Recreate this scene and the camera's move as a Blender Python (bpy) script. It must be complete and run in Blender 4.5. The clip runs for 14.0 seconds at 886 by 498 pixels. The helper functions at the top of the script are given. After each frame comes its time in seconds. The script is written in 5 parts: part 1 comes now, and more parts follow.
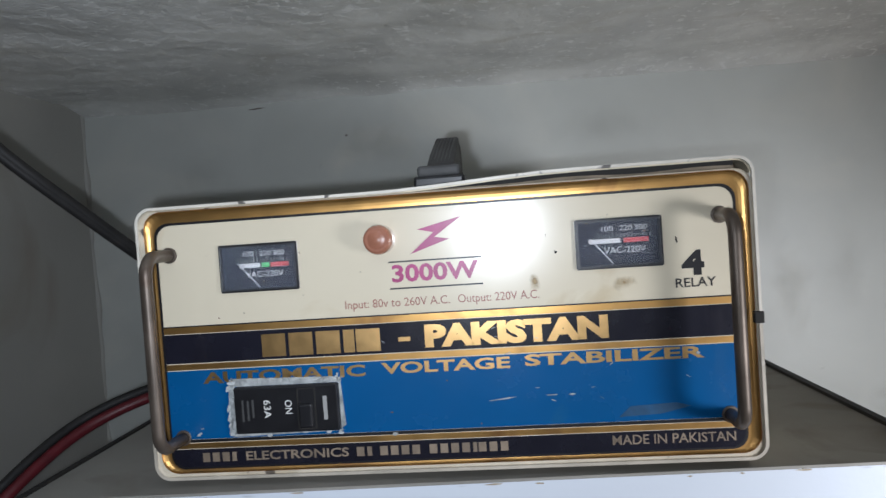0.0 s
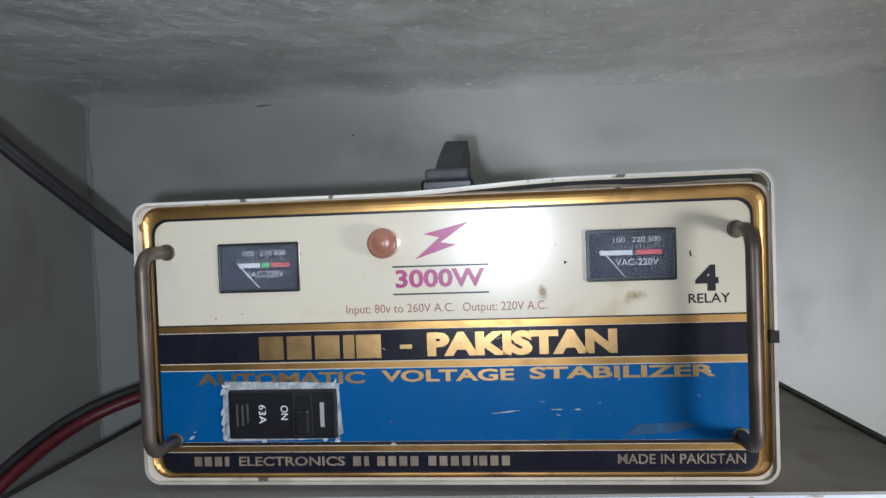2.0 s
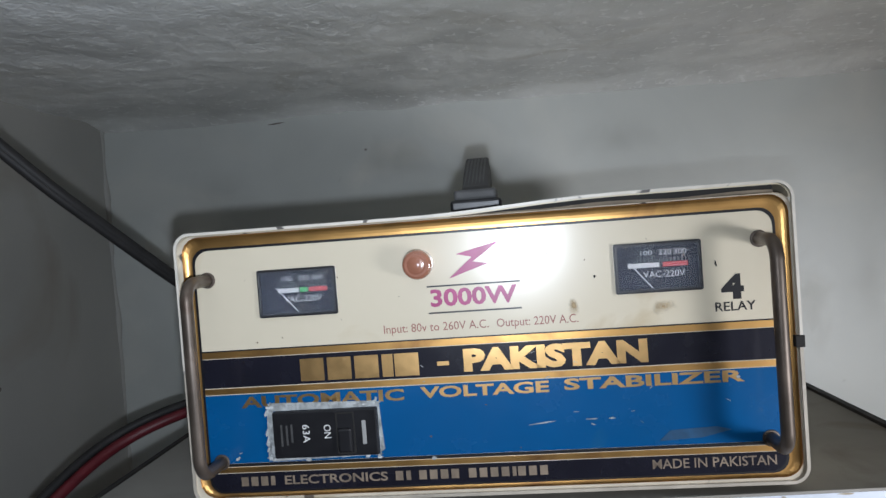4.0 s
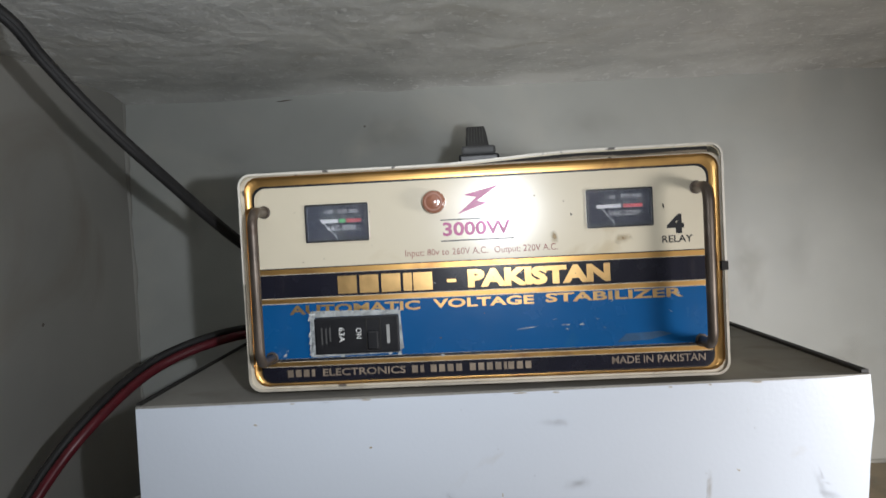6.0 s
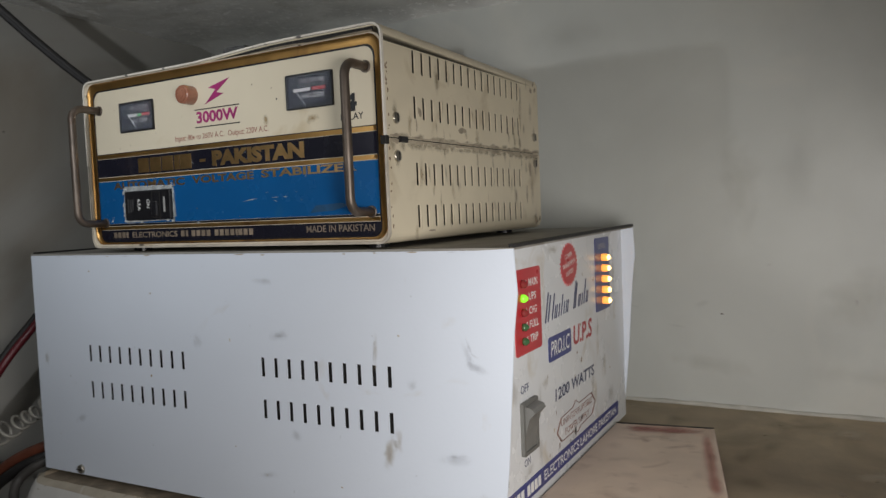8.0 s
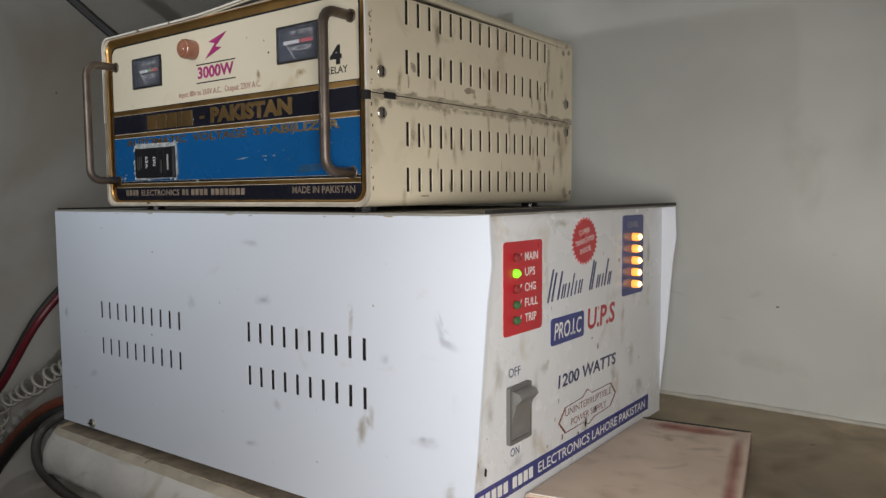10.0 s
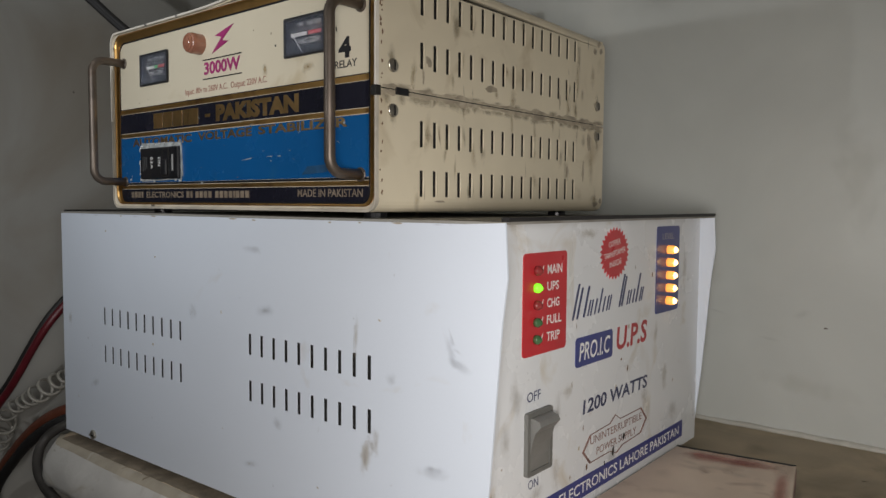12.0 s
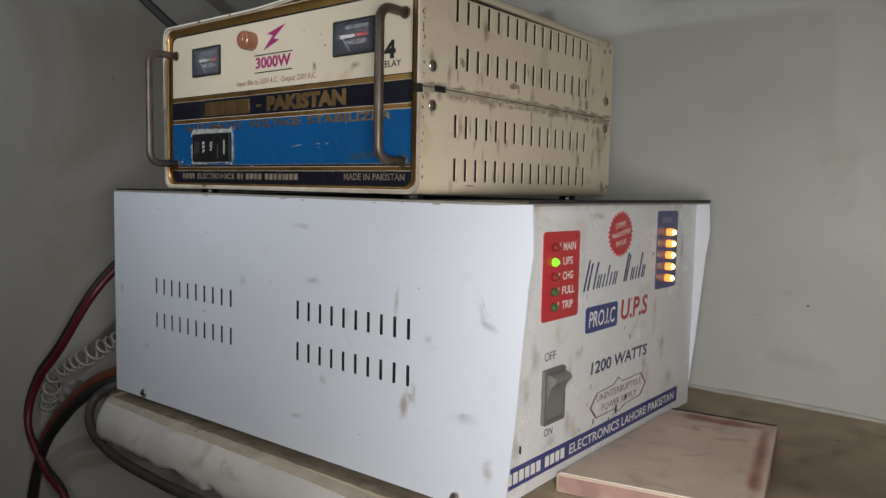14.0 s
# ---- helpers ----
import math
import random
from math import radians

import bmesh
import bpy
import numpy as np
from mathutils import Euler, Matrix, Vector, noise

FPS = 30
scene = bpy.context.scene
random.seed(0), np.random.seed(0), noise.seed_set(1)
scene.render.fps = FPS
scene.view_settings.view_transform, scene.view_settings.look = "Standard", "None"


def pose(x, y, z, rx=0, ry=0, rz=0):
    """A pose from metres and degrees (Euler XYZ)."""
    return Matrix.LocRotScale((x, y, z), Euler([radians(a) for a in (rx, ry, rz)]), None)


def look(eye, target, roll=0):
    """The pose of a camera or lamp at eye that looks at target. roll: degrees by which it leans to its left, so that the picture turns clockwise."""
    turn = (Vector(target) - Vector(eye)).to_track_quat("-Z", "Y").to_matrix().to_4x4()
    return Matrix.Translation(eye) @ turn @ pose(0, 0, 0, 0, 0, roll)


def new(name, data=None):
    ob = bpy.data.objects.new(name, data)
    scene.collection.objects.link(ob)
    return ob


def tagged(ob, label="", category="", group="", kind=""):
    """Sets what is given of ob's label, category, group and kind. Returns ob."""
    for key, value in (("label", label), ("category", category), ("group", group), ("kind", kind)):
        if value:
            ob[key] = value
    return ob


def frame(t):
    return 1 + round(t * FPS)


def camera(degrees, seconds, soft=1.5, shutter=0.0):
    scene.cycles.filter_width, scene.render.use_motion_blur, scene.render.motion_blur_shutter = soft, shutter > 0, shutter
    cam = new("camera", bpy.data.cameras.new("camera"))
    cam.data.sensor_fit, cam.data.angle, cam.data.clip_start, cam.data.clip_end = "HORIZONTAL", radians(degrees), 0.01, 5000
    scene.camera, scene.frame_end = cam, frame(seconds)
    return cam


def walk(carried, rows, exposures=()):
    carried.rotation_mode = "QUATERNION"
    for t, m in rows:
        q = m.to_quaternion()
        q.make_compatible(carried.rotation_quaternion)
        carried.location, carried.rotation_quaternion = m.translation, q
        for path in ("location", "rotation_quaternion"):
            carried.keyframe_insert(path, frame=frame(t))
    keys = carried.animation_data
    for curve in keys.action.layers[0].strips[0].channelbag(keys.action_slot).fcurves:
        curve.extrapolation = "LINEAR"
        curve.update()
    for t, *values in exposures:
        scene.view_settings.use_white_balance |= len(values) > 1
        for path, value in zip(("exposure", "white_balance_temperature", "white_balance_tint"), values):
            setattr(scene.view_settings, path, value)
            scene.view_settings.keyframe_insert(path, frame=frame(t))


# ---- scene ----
cam = camera(61.9, 14.0, soft=1.45, shutter=0.2)
PATH = [
    (0, (0.195, -0.013, 1.522), (0.01, 1.978, 1.457), -4.0),
    (0.5, (0.19, -0.008, 1.518), (-0.102, 1.97, 1.462), -3.3),
    (1, (0.197, 0.001, 1.52), (-0.127, 1.974, 1.456), -2.1),
    (1.5, (0.199, 0.001, 1.522), (-0.102, 1.976, 1.425), -0.8),
    (2, (0.192, -0.001, 1.523), (0.001, 1.99, 1.468), -2.1),
    (2.5, (0.188, -0.001, 1.527), (0.025, 1.991, 1.453), -3.3),
    (3, (0.19, 0.002, 1.538), (0.035, 1.995, 1.494), -4.7),
    (3.2, (0.186, -0.002, 1.533), (0.012, 1.99, 1.481), -4.8),
    (5.5, (0.167, -0.078, 1.538), (-0.026, 1.912, 1.483), -3.9),
    (6, (0.153, -0.129, 1.501), (0.059, 1.868, 1.434), -2.9),
    (6.5, (0.214, -0.159, 1.455), (-0.056, 1.823, 1.433), -4.7),
    (7, (0.423, -0.164, 1.426), (-0.07, 1.772, 1.337), 0.5),
    (7.5, (0.505, -0.123, 1.412), (-0.125, 1.773, 1.322), -2.8),
    (8, (0.608, -0.065, 1.413), (-0.36, 1.682, 1.304), -2.4),
    (8.2, (0.632, -0.041, 1.408), (-0.442, 1.642, 1.293), -2.9),
    (10.3, (0.661, 0.017, 1.397), (-0.542, 1.609, 1.252), -0.2),
    (10.5, (0.665, 0.021, 1.399), (-0.533, 1.616, 1.255), 0.4),
    (11, (0.657, 0.035, 1.4), (-0.562, 1.613, 1.252), 0.6),
    (11.5, (0.645, 0.045, 1.399), (-0.613, 1.593, 1.265), 0.3),
    (12, (0.638, 0.055, 1.395), (-0.629, 1.598, 1.273), 0.4),
    (12.5, (0.639, 0.058, 1.39), (-0.617, 1.607, 1.234), 0.3),
    (13, (0.638, 0.05, 1.388), (-0.606, 1.606, 1.221), 0.9),
    (13.5, (0.644, 0.022, 1.389), (-0.616, 1.566, 1.224), 0.8),
    (14, (0.662, -0.015, 1.394), (-0.591, 1.535, 1.231), 1.2),
]
EXPOSURES = [(0.0, 0.56, 5850, 10), (3.0, 0.58, 5700, 10), (6.0, 0.50, 6300, 10), (7.0, -0.14, 6400, 10), (8.0, 0.05, 6450, 10), (10.5, 0.24, 6500, 10), (12.5, 0.04, 6500, 10), (14.0, 0.10, 6500, 10)]
walk(cam, [(t, look(eye, target, roll)) for t, eye, target, roll in PATH], EXPOSURES)

# ---- world and light ----
world = bpy.data.worlds.new("room_light")
scene.world = world
world.use_nodes = True
world.node_tree.nodes["Background"].inputs[0].default_value = (1.0, 0.96, 0.92, 1)
world.node_tree.nodes["Background"].inputs[1].default_value = 0.015


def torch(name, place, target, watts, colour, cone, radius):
    """Fixed beam; two stand in for the carried phone torch, the niche's only lamp."""
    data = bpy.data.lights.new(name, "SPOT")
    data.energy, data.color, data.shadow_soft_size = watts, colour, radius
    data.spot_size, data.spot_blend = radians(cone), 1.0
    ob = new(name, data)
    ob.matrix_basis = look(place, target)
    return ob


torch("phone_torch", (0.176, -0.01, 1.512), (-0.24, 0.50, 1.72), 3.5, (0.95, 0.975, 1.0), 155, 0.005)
# Second station of the same torch, added to light the power unit's front.
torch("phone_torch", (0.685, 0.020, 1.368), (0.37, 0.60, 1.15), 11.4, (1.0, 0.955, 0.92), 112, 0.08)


# ---- materials ----
def material(name, colour, rough=0.5, metal=0.0, vary=0.12, scale=18.0, bump=0.0, bump_scale=120.0, stain=None,
             stain_scale=9.0, stain_amount=0.0, coat=0.0, fleck=None, fleck_scale=60.0, fleck_cut=0.72, spec=0.5):
    """A painted or plain surface with broad mottling, fine grain, optional stains, flecks of wear or painted glints,
    and relief.
    """
    m = bpy.data.materials.new(name)
    m.use_nodes = True
    nt = m.node_tree
    p = nt.nodes["Principled BSDF"]
    co = nt.nodes.new("ShaderNodeTexCoord")

    def tex(sc, detail=4.0, distort=0.0):
        n = nt.nodes.new("ShaderNodeTexNoise")
        n.inputs["Scale"].default_value, n.inputs["Detail"].default_value = sc, detail
        n.inputs["Distortion"].default_value = distort
        nt.links.new(co.outputs["Object"], n.inputs["Vector"])
        return n

    def ramp(src, a, b):
        n = nt.nodes.new("ShaderNodeMapRange")
        n.inputs["From Min"].default_value, n.inputs["From Max"].default_value = a, b
        nt.links.new(src, n.inputs["Value"])
        return n.outputs["Result"]

    def mix(fac, a, b):
        n = nt.nodes.new("ShaderNodeMix")
        n.data_type = "RGBA"
        nt.links.new(fac, n.inputs[0])
        for value, socket in ((a, n.inputs[6]), (b, n.inputs[7])):
            if isinstance(value, tuple):
                socket.default_value = (*value, 1)
            else:
                nt.links.new(value, socket)
        return n.outputs[2]

    dark = tuple(max(0, c * (1 - vary)) for c in colour)
    light = tuple(min(1, c * (1 + vary)) for c in colour)
    out = mix(ramp(tex(scale, 5.0, 0.4).outputs["Fac"], 0.3, 0.7), dark, light)
    if stain:
        a = ramp(tex(stain_scale, 6.0, 1.2).outputs["Fac"], 0.62 - stain_amount, 0.78)
        out = mix(a, out, stain)
    if fleck:
        out = mix(ramp(tex(fleck_scale, 3.0, 0.6).outputs["Fac"], fleck_cut, fleck_cut + 0.03), out, fleck)
    nt.links.new(out, p.inputs["Base Color"])
    nt.links.new(ramp(tex(scale * 3, 3.0).outputs["Fac"], -1.5, 2.5), p.inputs["Roughness"])
    r = p.inputs["Roughness"].links[0].from_node
    r.inputs["To Min"].default_value, r.inputs["To Max"].default_value = max(0.02, rough - 0.25), min(1, rough + 0.25)
    p.inputs["Metallic"].default_value = metal
    p.inputs["Coat Weight"].default_value, p.inputs["Coat Roughness"].default_value = coat, 0.14
    p.inputs["Specular IOR Level"].default_value = spec
    if bump:
        b = nt.nodes.new("ShaderNodeBump")
        b.inputs["Strength"].default_value, b.inputs["Distance"].default_value = bump, 0.002
        nt.links.new(tex(bump_scale, 6.0).outputs["Fac"], b.inputs["Height"])
        nt.links.new(b.outputs["Normal"], p.inputs["Normal"])
    return m


def glowing(name, colour, strength, base):
    m = bpy.data.materials.new(name)
    m.use_nodes = True
    p = m.node_tree.nodes["Principled BSDF"]
    p.inputs["Base Color"].default_value = (*base, 1)
    p.inputs["Emission Color"].default_value = (*colour, 1)
    p.inputs["Emission Strength"].default_value = strength
    p.inputs["Roughness"].default_value = 0.25
    return m


def clear(name, tint=(1, 1, 1), rough=0.03):
    m = bpy.data.materials.new(name)
    m.use_nodes = True
    p = m.node_tree.nodes["Principled BSDF"]
    p.inputs["Base Color"].default_value = (*tint, 1)
    p.inputs["Transmission Weight"].default_value, p.inputs["IOR"].default_value = 1.0, 1.25
    p.inputs["Roughness"].default_value = rough
    return m


def filmed_pane(name, film_colour, amount):
    """A clear, scratched plastic window under a thin, grainy pale film."""
    m = clear(name, rough=0.08)
    nt = m.node_tree
    p, out = nt.nodes["Principled BSDF"], nt.nodes["Material Output"]
    film, both = nt.nodes.new("ShaderNodeBsdfDiffuse"), nt.nodes.new("ShaderNodeMixShader")
    grain, span = nt.nodes.new("ShaderNodeTexNoise"), nt.nodes.new("ShaderNodeMapRange")
    grain.inputs["Scale"].default_value, grain.inputs["Detail"].default_value = 60, 2
    span.inputs["To Min"].default_value, span.inputs["To Max"].default_value = amount * 0.6, amount * 1.5
    film.inputs["Color"].default_value = (*film_colour, 1)
    nt.links.new(grain.outputs["Fac"], span.inputs["Value"])
    nt.links.new(span.outputs["Result"], both.inputs["Fac"])
    nt.links.new(p.outputs["BSDF"], both.inputs[1])
    nt.links.new(film.outputs["BSDF"], both.inputs[2])
    nt.links.new(both.outputs["Shader"], out.inputs["Surface"])
    return m


def soft_stain(name, colour, cover, grain_scale=130, rough=0.6):
    """A smear that fades out towards its uneven rim."""
    m = bpy.data.materials.new(name)
    m.use_nodes = True
    nt = m.node_tree
    p, out = nt.nodes["Principled BSDF"], nt.nodes["Material Output"]
    p.inputs["Base Color"].default_value, p.inputs["Roughness"].default_value = (*colour, 1), rough
    uv, place = nt.nodes.new("ShaderNodeUVMap"), nt.nodes.new("ShaderNodeTexCoord")
    far, grain, add, span = nt.nodes.new("ShaderNodeVectorMath"), nt.nodes.new("ShaderNodeTexNoise"), nt.nodes.new("ShaderNodeMath"), nt.nodes.new("ShaderNodeMapRange")
    clean, both = nt.nodes.new("ShaderNodeBsdfTransparent"), nt.nodes.new("ShaderNodeMixShader")
    far.operation, add.operation, span.interpolation_type = "LENGTH", "MULTIPLY_ADD", "SMOOTHSTEP"
    grain.inputs["Scale"].default_value, grain.inputs["Detail"].default_value, grain.inputs["Distortion"].default_value = grain_scale, 6, 0.8
    add.inputs[1].default_value = 1.3
    span.inputs["From Min"].default_value, span.inputs["From Max"].default_value = 1.55, 0.45
    span.inputs["To Min"].default_value, span.inputs["To Max"].default_value = 0.0, cover
    nt.links.new(uv.outputs["UV"], far.inputs[0])
    nt.links.new(place.outputs["Object"], grain.inputs["Vector"])
    nt.links.new(grain.outputs["Fac"], add.inputs[0])
    nt.links.new(far.outputs["Value"], add.inputs[2])
    nt.links.new(add.outputs["Value"], span.inputs["Value"])
    nt.links.new(span.outputs["Result"], both.inputs["Fac"])
    nt.links.new(clean.outputs["BSDF"], both.inputs[1])
    nt.links.new(p.outputs["BSDF"], both.inputs[2])
    nt.links.new(both.outputs["Shader"], out.inputs["Surface"])
    m["soft"] = True
    return m


WALL = material("painted_plaster", (0.51, 0.525, 0.495), 0.45, vary=0.09, scale=6, bump=0.12, bump_scale=55, stain=(0.62, 0.61, 0.55), stain_scale=4.5, stain_amount=0.07, fleck=(0.2, 0.19, 0.17), fleck_scale=38, fleck_cut=0.8)
DIRT_SHADE = material("brown_dirt_shade", (0.22, 0.18, 0.13), 0.8, vary=0.3, scale=60, bump=0.5, bump_scale=300)
PLASTER = material("pale_plaster", (0.43, 0.42, 0.375), 0.6, vary=0.15, scale=40, bump=0.5, bump_scale=150)
# Bright flecks paint the torch's glints on the ceiling's rough grain.
CEIL = material("rough_glint_plaster", (0.77, 0.77, 0.745), 0.36, vary=0.17, scale=13, bump=0.6, bump_scale=300, stain=(0.58, 0.56, 0.50), stain_scale=8, stain_amount=0.05, fleck=(0.92, 0.92, 0.90), fleck_scale=120, fleck_cut=0.60)
SHELF = material("dusty_slab", (0.56, 0.455, 0.32), 0.7, vary=0.22, scale=14, bump=0.3, bump_scale=160, stain=(0.33, 0.26, 0.16), stain_scale=9, stain_amount=0.12, fleck=(0.22, 0.17, 0.11), fleck_scale=45, fleck_cut=0.74)
STRIP = material("sandy_plaster_strip", (0.40, 0.355, 0.28), 0.75, vary=0.2, scale=30, bump=0.6, bump_scale=160, stain=(0.50, 0.47, 0.41), stain_scale=26, stain_amount=0.06, fleck=(0.24, 0.20, 0.14), fleck_scale=70, fleck_cut=0.68)
NOSE = material("whitewashed_edge", (0.55, 0.54, 0.51), 0.65, vary=0.10, scale=22, bump=0.35, bump_scale=110, stain=(0.36, 0.32, 0.24), stain_scale=24, stain_amount=0.04, fleck=(0.22, 0.19, 0.14), fleck_scale=60, fleck_cut=0.72)
CREAM_CASE = material("cream_enamel", (0.66, 0.59, 0.44), 0.42, vary=0.07, scale=14, bump=0.05, stain=(0.40, 0.32, 0.20), stain_scale=15, stain_amount=0.05, fleck=(0.16, 0.12, 0.08), fleck_scale=70, fleck_cut=0.76)
LID_EDGE = material("worn_white_edge", (0.70, 0.66, 0.58), 0.4, vary=0.12, scale=60, fleck=(0.12, 0.11, 0.10), fleck_scale=55, fleck_cut=0.62)
BASE_EDGE = material("worn_grey_edge", (0.46, 0.42, 0.35), 0.45, vary=0.2, scale=50, stain=(0.75, 0.72, 0.66), stain_scale=45, stain_amount=-0.02)
PLATE = material("cream_plate", (0.72, 0.65, 0.50), 0.22, vary=0.03, scale=12, bump=0.03, bump_scale=30, stain=(0.60, 0.50, 0.33), stain_scale=13, stain_amount=0.0, fleck=(0.25, 0.2, 0.15), fleck_scale=95, fleck_cut=0.79, coat=0.7)
GOLD = material("gold_print", (0.66, 0.385, 0.13), 0.36, metal=0.95, vary=0.18, scale=30, stain=(0.30, 0.14, 0.06), stain_scale=16, stain_amount=0.09)
GOLD_INK = material("gold_ink", (0.75, 0.48, 0.20), 0.35, metal=0.97, vary=0.2, scale=60)
NAVY = material("black_band_print", (0.012, 0.012, 0.020), 0.25, vary=0.2, scale=30, fleck=(0.35, 0.3, 0.25), fleck_scale=90, fleck_cut=0.8, coat=0.3)
BLUE = material("blue_print", (0.006, 0.088, 0.26), 0.25, vary=0.06, scale=18, stain=(0.02, 0.11, 0.24), stain_scale=14, fleck=(0.45, 0.6, 0.7), fleck_scale=80, fleck_cut=0.79, coat=0.3)
DULL_GOLD = material("dull_gold_ink", (0.24, 0.19, 0.14), 0.5, metal=0.2, vary=0.25, scale=80)
BLACK_INK = material("black_ink", (0.01, 0.01, 0.012), 0.4)
MAGENTA = material("magenta_ink", (0.36, 0.035, 0.16), 0.35, vary=0.15, scale=60)
BROWN_INK = material("brown_ink", (0.32, 0.13, 0.10), 0.4)
WHITE_INK = material("white_ink", (0.78, 0.78, 0.76), 0.4)
STEEL = material("aged_steel", (0.13, 0.105, 0.085), 0.45, metal=0.6, vary=0.25, scale=50, stain=(0.08, 0.05, 0.035), stain_scale=40, stain_amount=0.05)
SCREW = material("screw_metal", (0.45, 0.42, 0.36), 0.35, metal=0.9, vary=0.2, scale=80)
DARK = material("dark_inside", (0.012, 0.011, 0.010), 0.8)
BLACK = material("black_plastic", (0.012, 0.012, 0.014), 0.34, vary=0.3, scale=60, fleck=(0.2, 0.2, 0.2), fleck_scale=120, fleck_cut=0.8)
GREY_PLASTIC = material("dusty_grey_plastic", (0.065, 0.065, 0.065), 0.6, vary=0.25, scale=60)
RIB = material("worn_grey_rib", (0.13, 0.13, 0.13), 0.6)
PUTTY = material("torn_white_glue", (0.36, 0.38, 0.38), 0.45, vary=0.45, scale=120, bump=0.6, bump_scale=400)
GLUE = material("white_glue", (0.46, 0.48, 0.48), 0.35, vary=0.3, scale=160, bump=0.5, bump_scale=500)
AMBER = material("amber_lens", (0.34, 0.145, 0.09), 0.15, vary=0.2, scale=80, coat=0.5)
METER = material("meter_face", (0.006, 0.008, 0.014), 0.9, spec=0.1)
GREY_MARK = material("grey_mark", (0.32, 0.32, 0.31), 0.4)
GLASS = filmed_pane("filmed_meter_window", (0.50, 0.54, 0.62), 0.045)
RED_MARK = material("red_mark", (0.26, 0.02, 0.022), 0.7)
GREEN_MARK = material("green_mark", (0.03, 0.25, 0.06), 0.4)
UPS_WHITE = material("white_powder_coat", (0.66, 0.715, 0.795), 0.34, vary=0.02, scale=8, bump=0.05, bump_scale=300, stain=(0.58, 0.59, 0.60), stain_scale=10, stain_amount=-0.08, fleck=(0.34, 0.33, 0.32), fleck_scale=75, fleck_cut=0.80)
RUST_STAIN = soft_stain("faint_rust_stain", (0.45, 0.38, 0.28), 0.38)
GRIME_SOFT = soft_stain("soft_grime", (0.22, 0.18, 0.12), 0.26)
PALE_SMEAR = soft_stain("pale_wall_smear", (0.68, 0.67, 0.62), 0.35, 22)
# Dust plus painted shade: a torch held below the top leaves it unlit.
UPS_TOP = material("dusty_shaded_top", (0.27, 0.26, 0.235), 0.6, vary=0.12, scale=14, stain=(0.17, 0.15, 0.12), stain_scale=12, stain_amount=0.05)
# Side wall's plaster, toned darker than WALL for the torch's weak reach there.
WALL_SIDE = material("grimy_shaded_plaster", (0.37, 0.36, 0.33), 0.55, vary=0.08, scale=5, bump=0.15, bump_scale=55, stain=(0.28, 0.245, 0.195), stain_scale=3.2, stain_amount=0.03, fleck=(0.15, 0.14, 0.12), fleck_scale=30, fleck_cut=0.8)
UPS_FRONT = material("white_front_sheet", (0.70, 0.72, 0.735), 0.26, vary=0.03, scale=10, stain=(0.54, 0.49, 0.40), stain_scale=17, stain_amount=0.01, fleck=(0.25, 0.2, 0.15), fleck_scale=90, fleck_cut=0.78)
RED_LABEL = material("red_label", (0.48, 0.022, 0.03), 0.3, vary=0.08, scale=30)
NAVY_LABEL = material("navy_label", (0.035, 0.045, 0.20), 0.3, vary=0.1, scale=30)
RED_INK = material("red_ink", (0.40, 0.03, 0.035), 0.4)
DARK_INK = material("slate_ink", (0.028, 0.036, 0.10), 0.4)
SWITCH = material("grey_switch", (0.175, 0.175, 0.165), 0.4, vary=0.1, scale=60)
SWITCH_RIM = material("dark_grey_switch_rim", (0.13, 0.13, 0.12), 0.5)
LED_ON = glowing("lit_amber_led", (1.0, 0.36, 0.06), 1.1, (0.9, 0.40, 0.12))
LED_TIP = glowing("lit_amber_led_tip", (1.0, 0.62, 0.22), 4.5, (0.9, 0.6, 0.3))
LED_GREEN = glowing("lit_green_led", (0.22, 1.0, 0.02), 0.9, (0.2, 0.6, 0.05))
LED_OFF = material("unlit_green_led", (0.05, 0.12, 0.05), 0.2, coat=0.4)
LED_RED = material("unlit_red_led", (0.22, 0.03, 0.03), 0.2, coat=0.4)
CABLE_BLACK = material("black_cable_sheath", (0.014, 0.013, 0.013), 0.62, vary=0.3, scale=60)
CABLE_RED = material("red_cable_sheath", (0.11, 0.010, 0.016), 0.4, vary=0.2, scale=60)
CABLE_BROWN = material("orange_brown_cable_sheath", (0.13, 0.040, 0.022), 0.5, vary=0.2, scale=60)
CABLE_GREY = material("grey_cable_sheath", (0.05, 0.046, 0.042), 0.55, vary=0.2, scale=60)
COIL = material("milky_coil_plastic", (0.30, 0.285, 0.25), 0.3, vary=0.15, scale=60)
TILE = material("cream_tile_glaze", (0.56, 0.45, 0.35), 0.35, vary=0.1, scale=20, stain=(0.30, 0.21, 0.15), stain_scale=22, stain_amount=0.02)
SCUFF = soft_stain("grey_scuff", (0.30, 0.31, 0.33), 0.22)
STAIN = soft_stain("brown_stain", (0.42, 0.31, 0.16), 0.75)


# ---- builders ----
def thing(name, place, label, category, turn=0.0, group=""):
    ob = new(name)
    ob.matrix_basis = pose(*place, 0, 0, turn)
    ob["base"] = place
    return tagged(ob, label, category, group)


def mesh_of(name, bm, mat, smooth=False):
    bmesh.ops.recalc_face_normals(bm, faces=bm.faces[:])
    me = bpy.data.meshes.new(name)
    bm.to_mesh(me)
    bm.free()
    me.materials.append(mat)
    if smooth:
        for f in me.polygons:
            f.use_smooth = True
    return me


def hang(ob, parent):
    """Makes ob, drawn in the place's own measures, a part of parent."""
    if parent is not None:
        ob.parent = parent
        if "base" in parent:
            ob.matrix_parent_inverse = Matrix.Translation([-c for c in parent["base"]])
    return ob


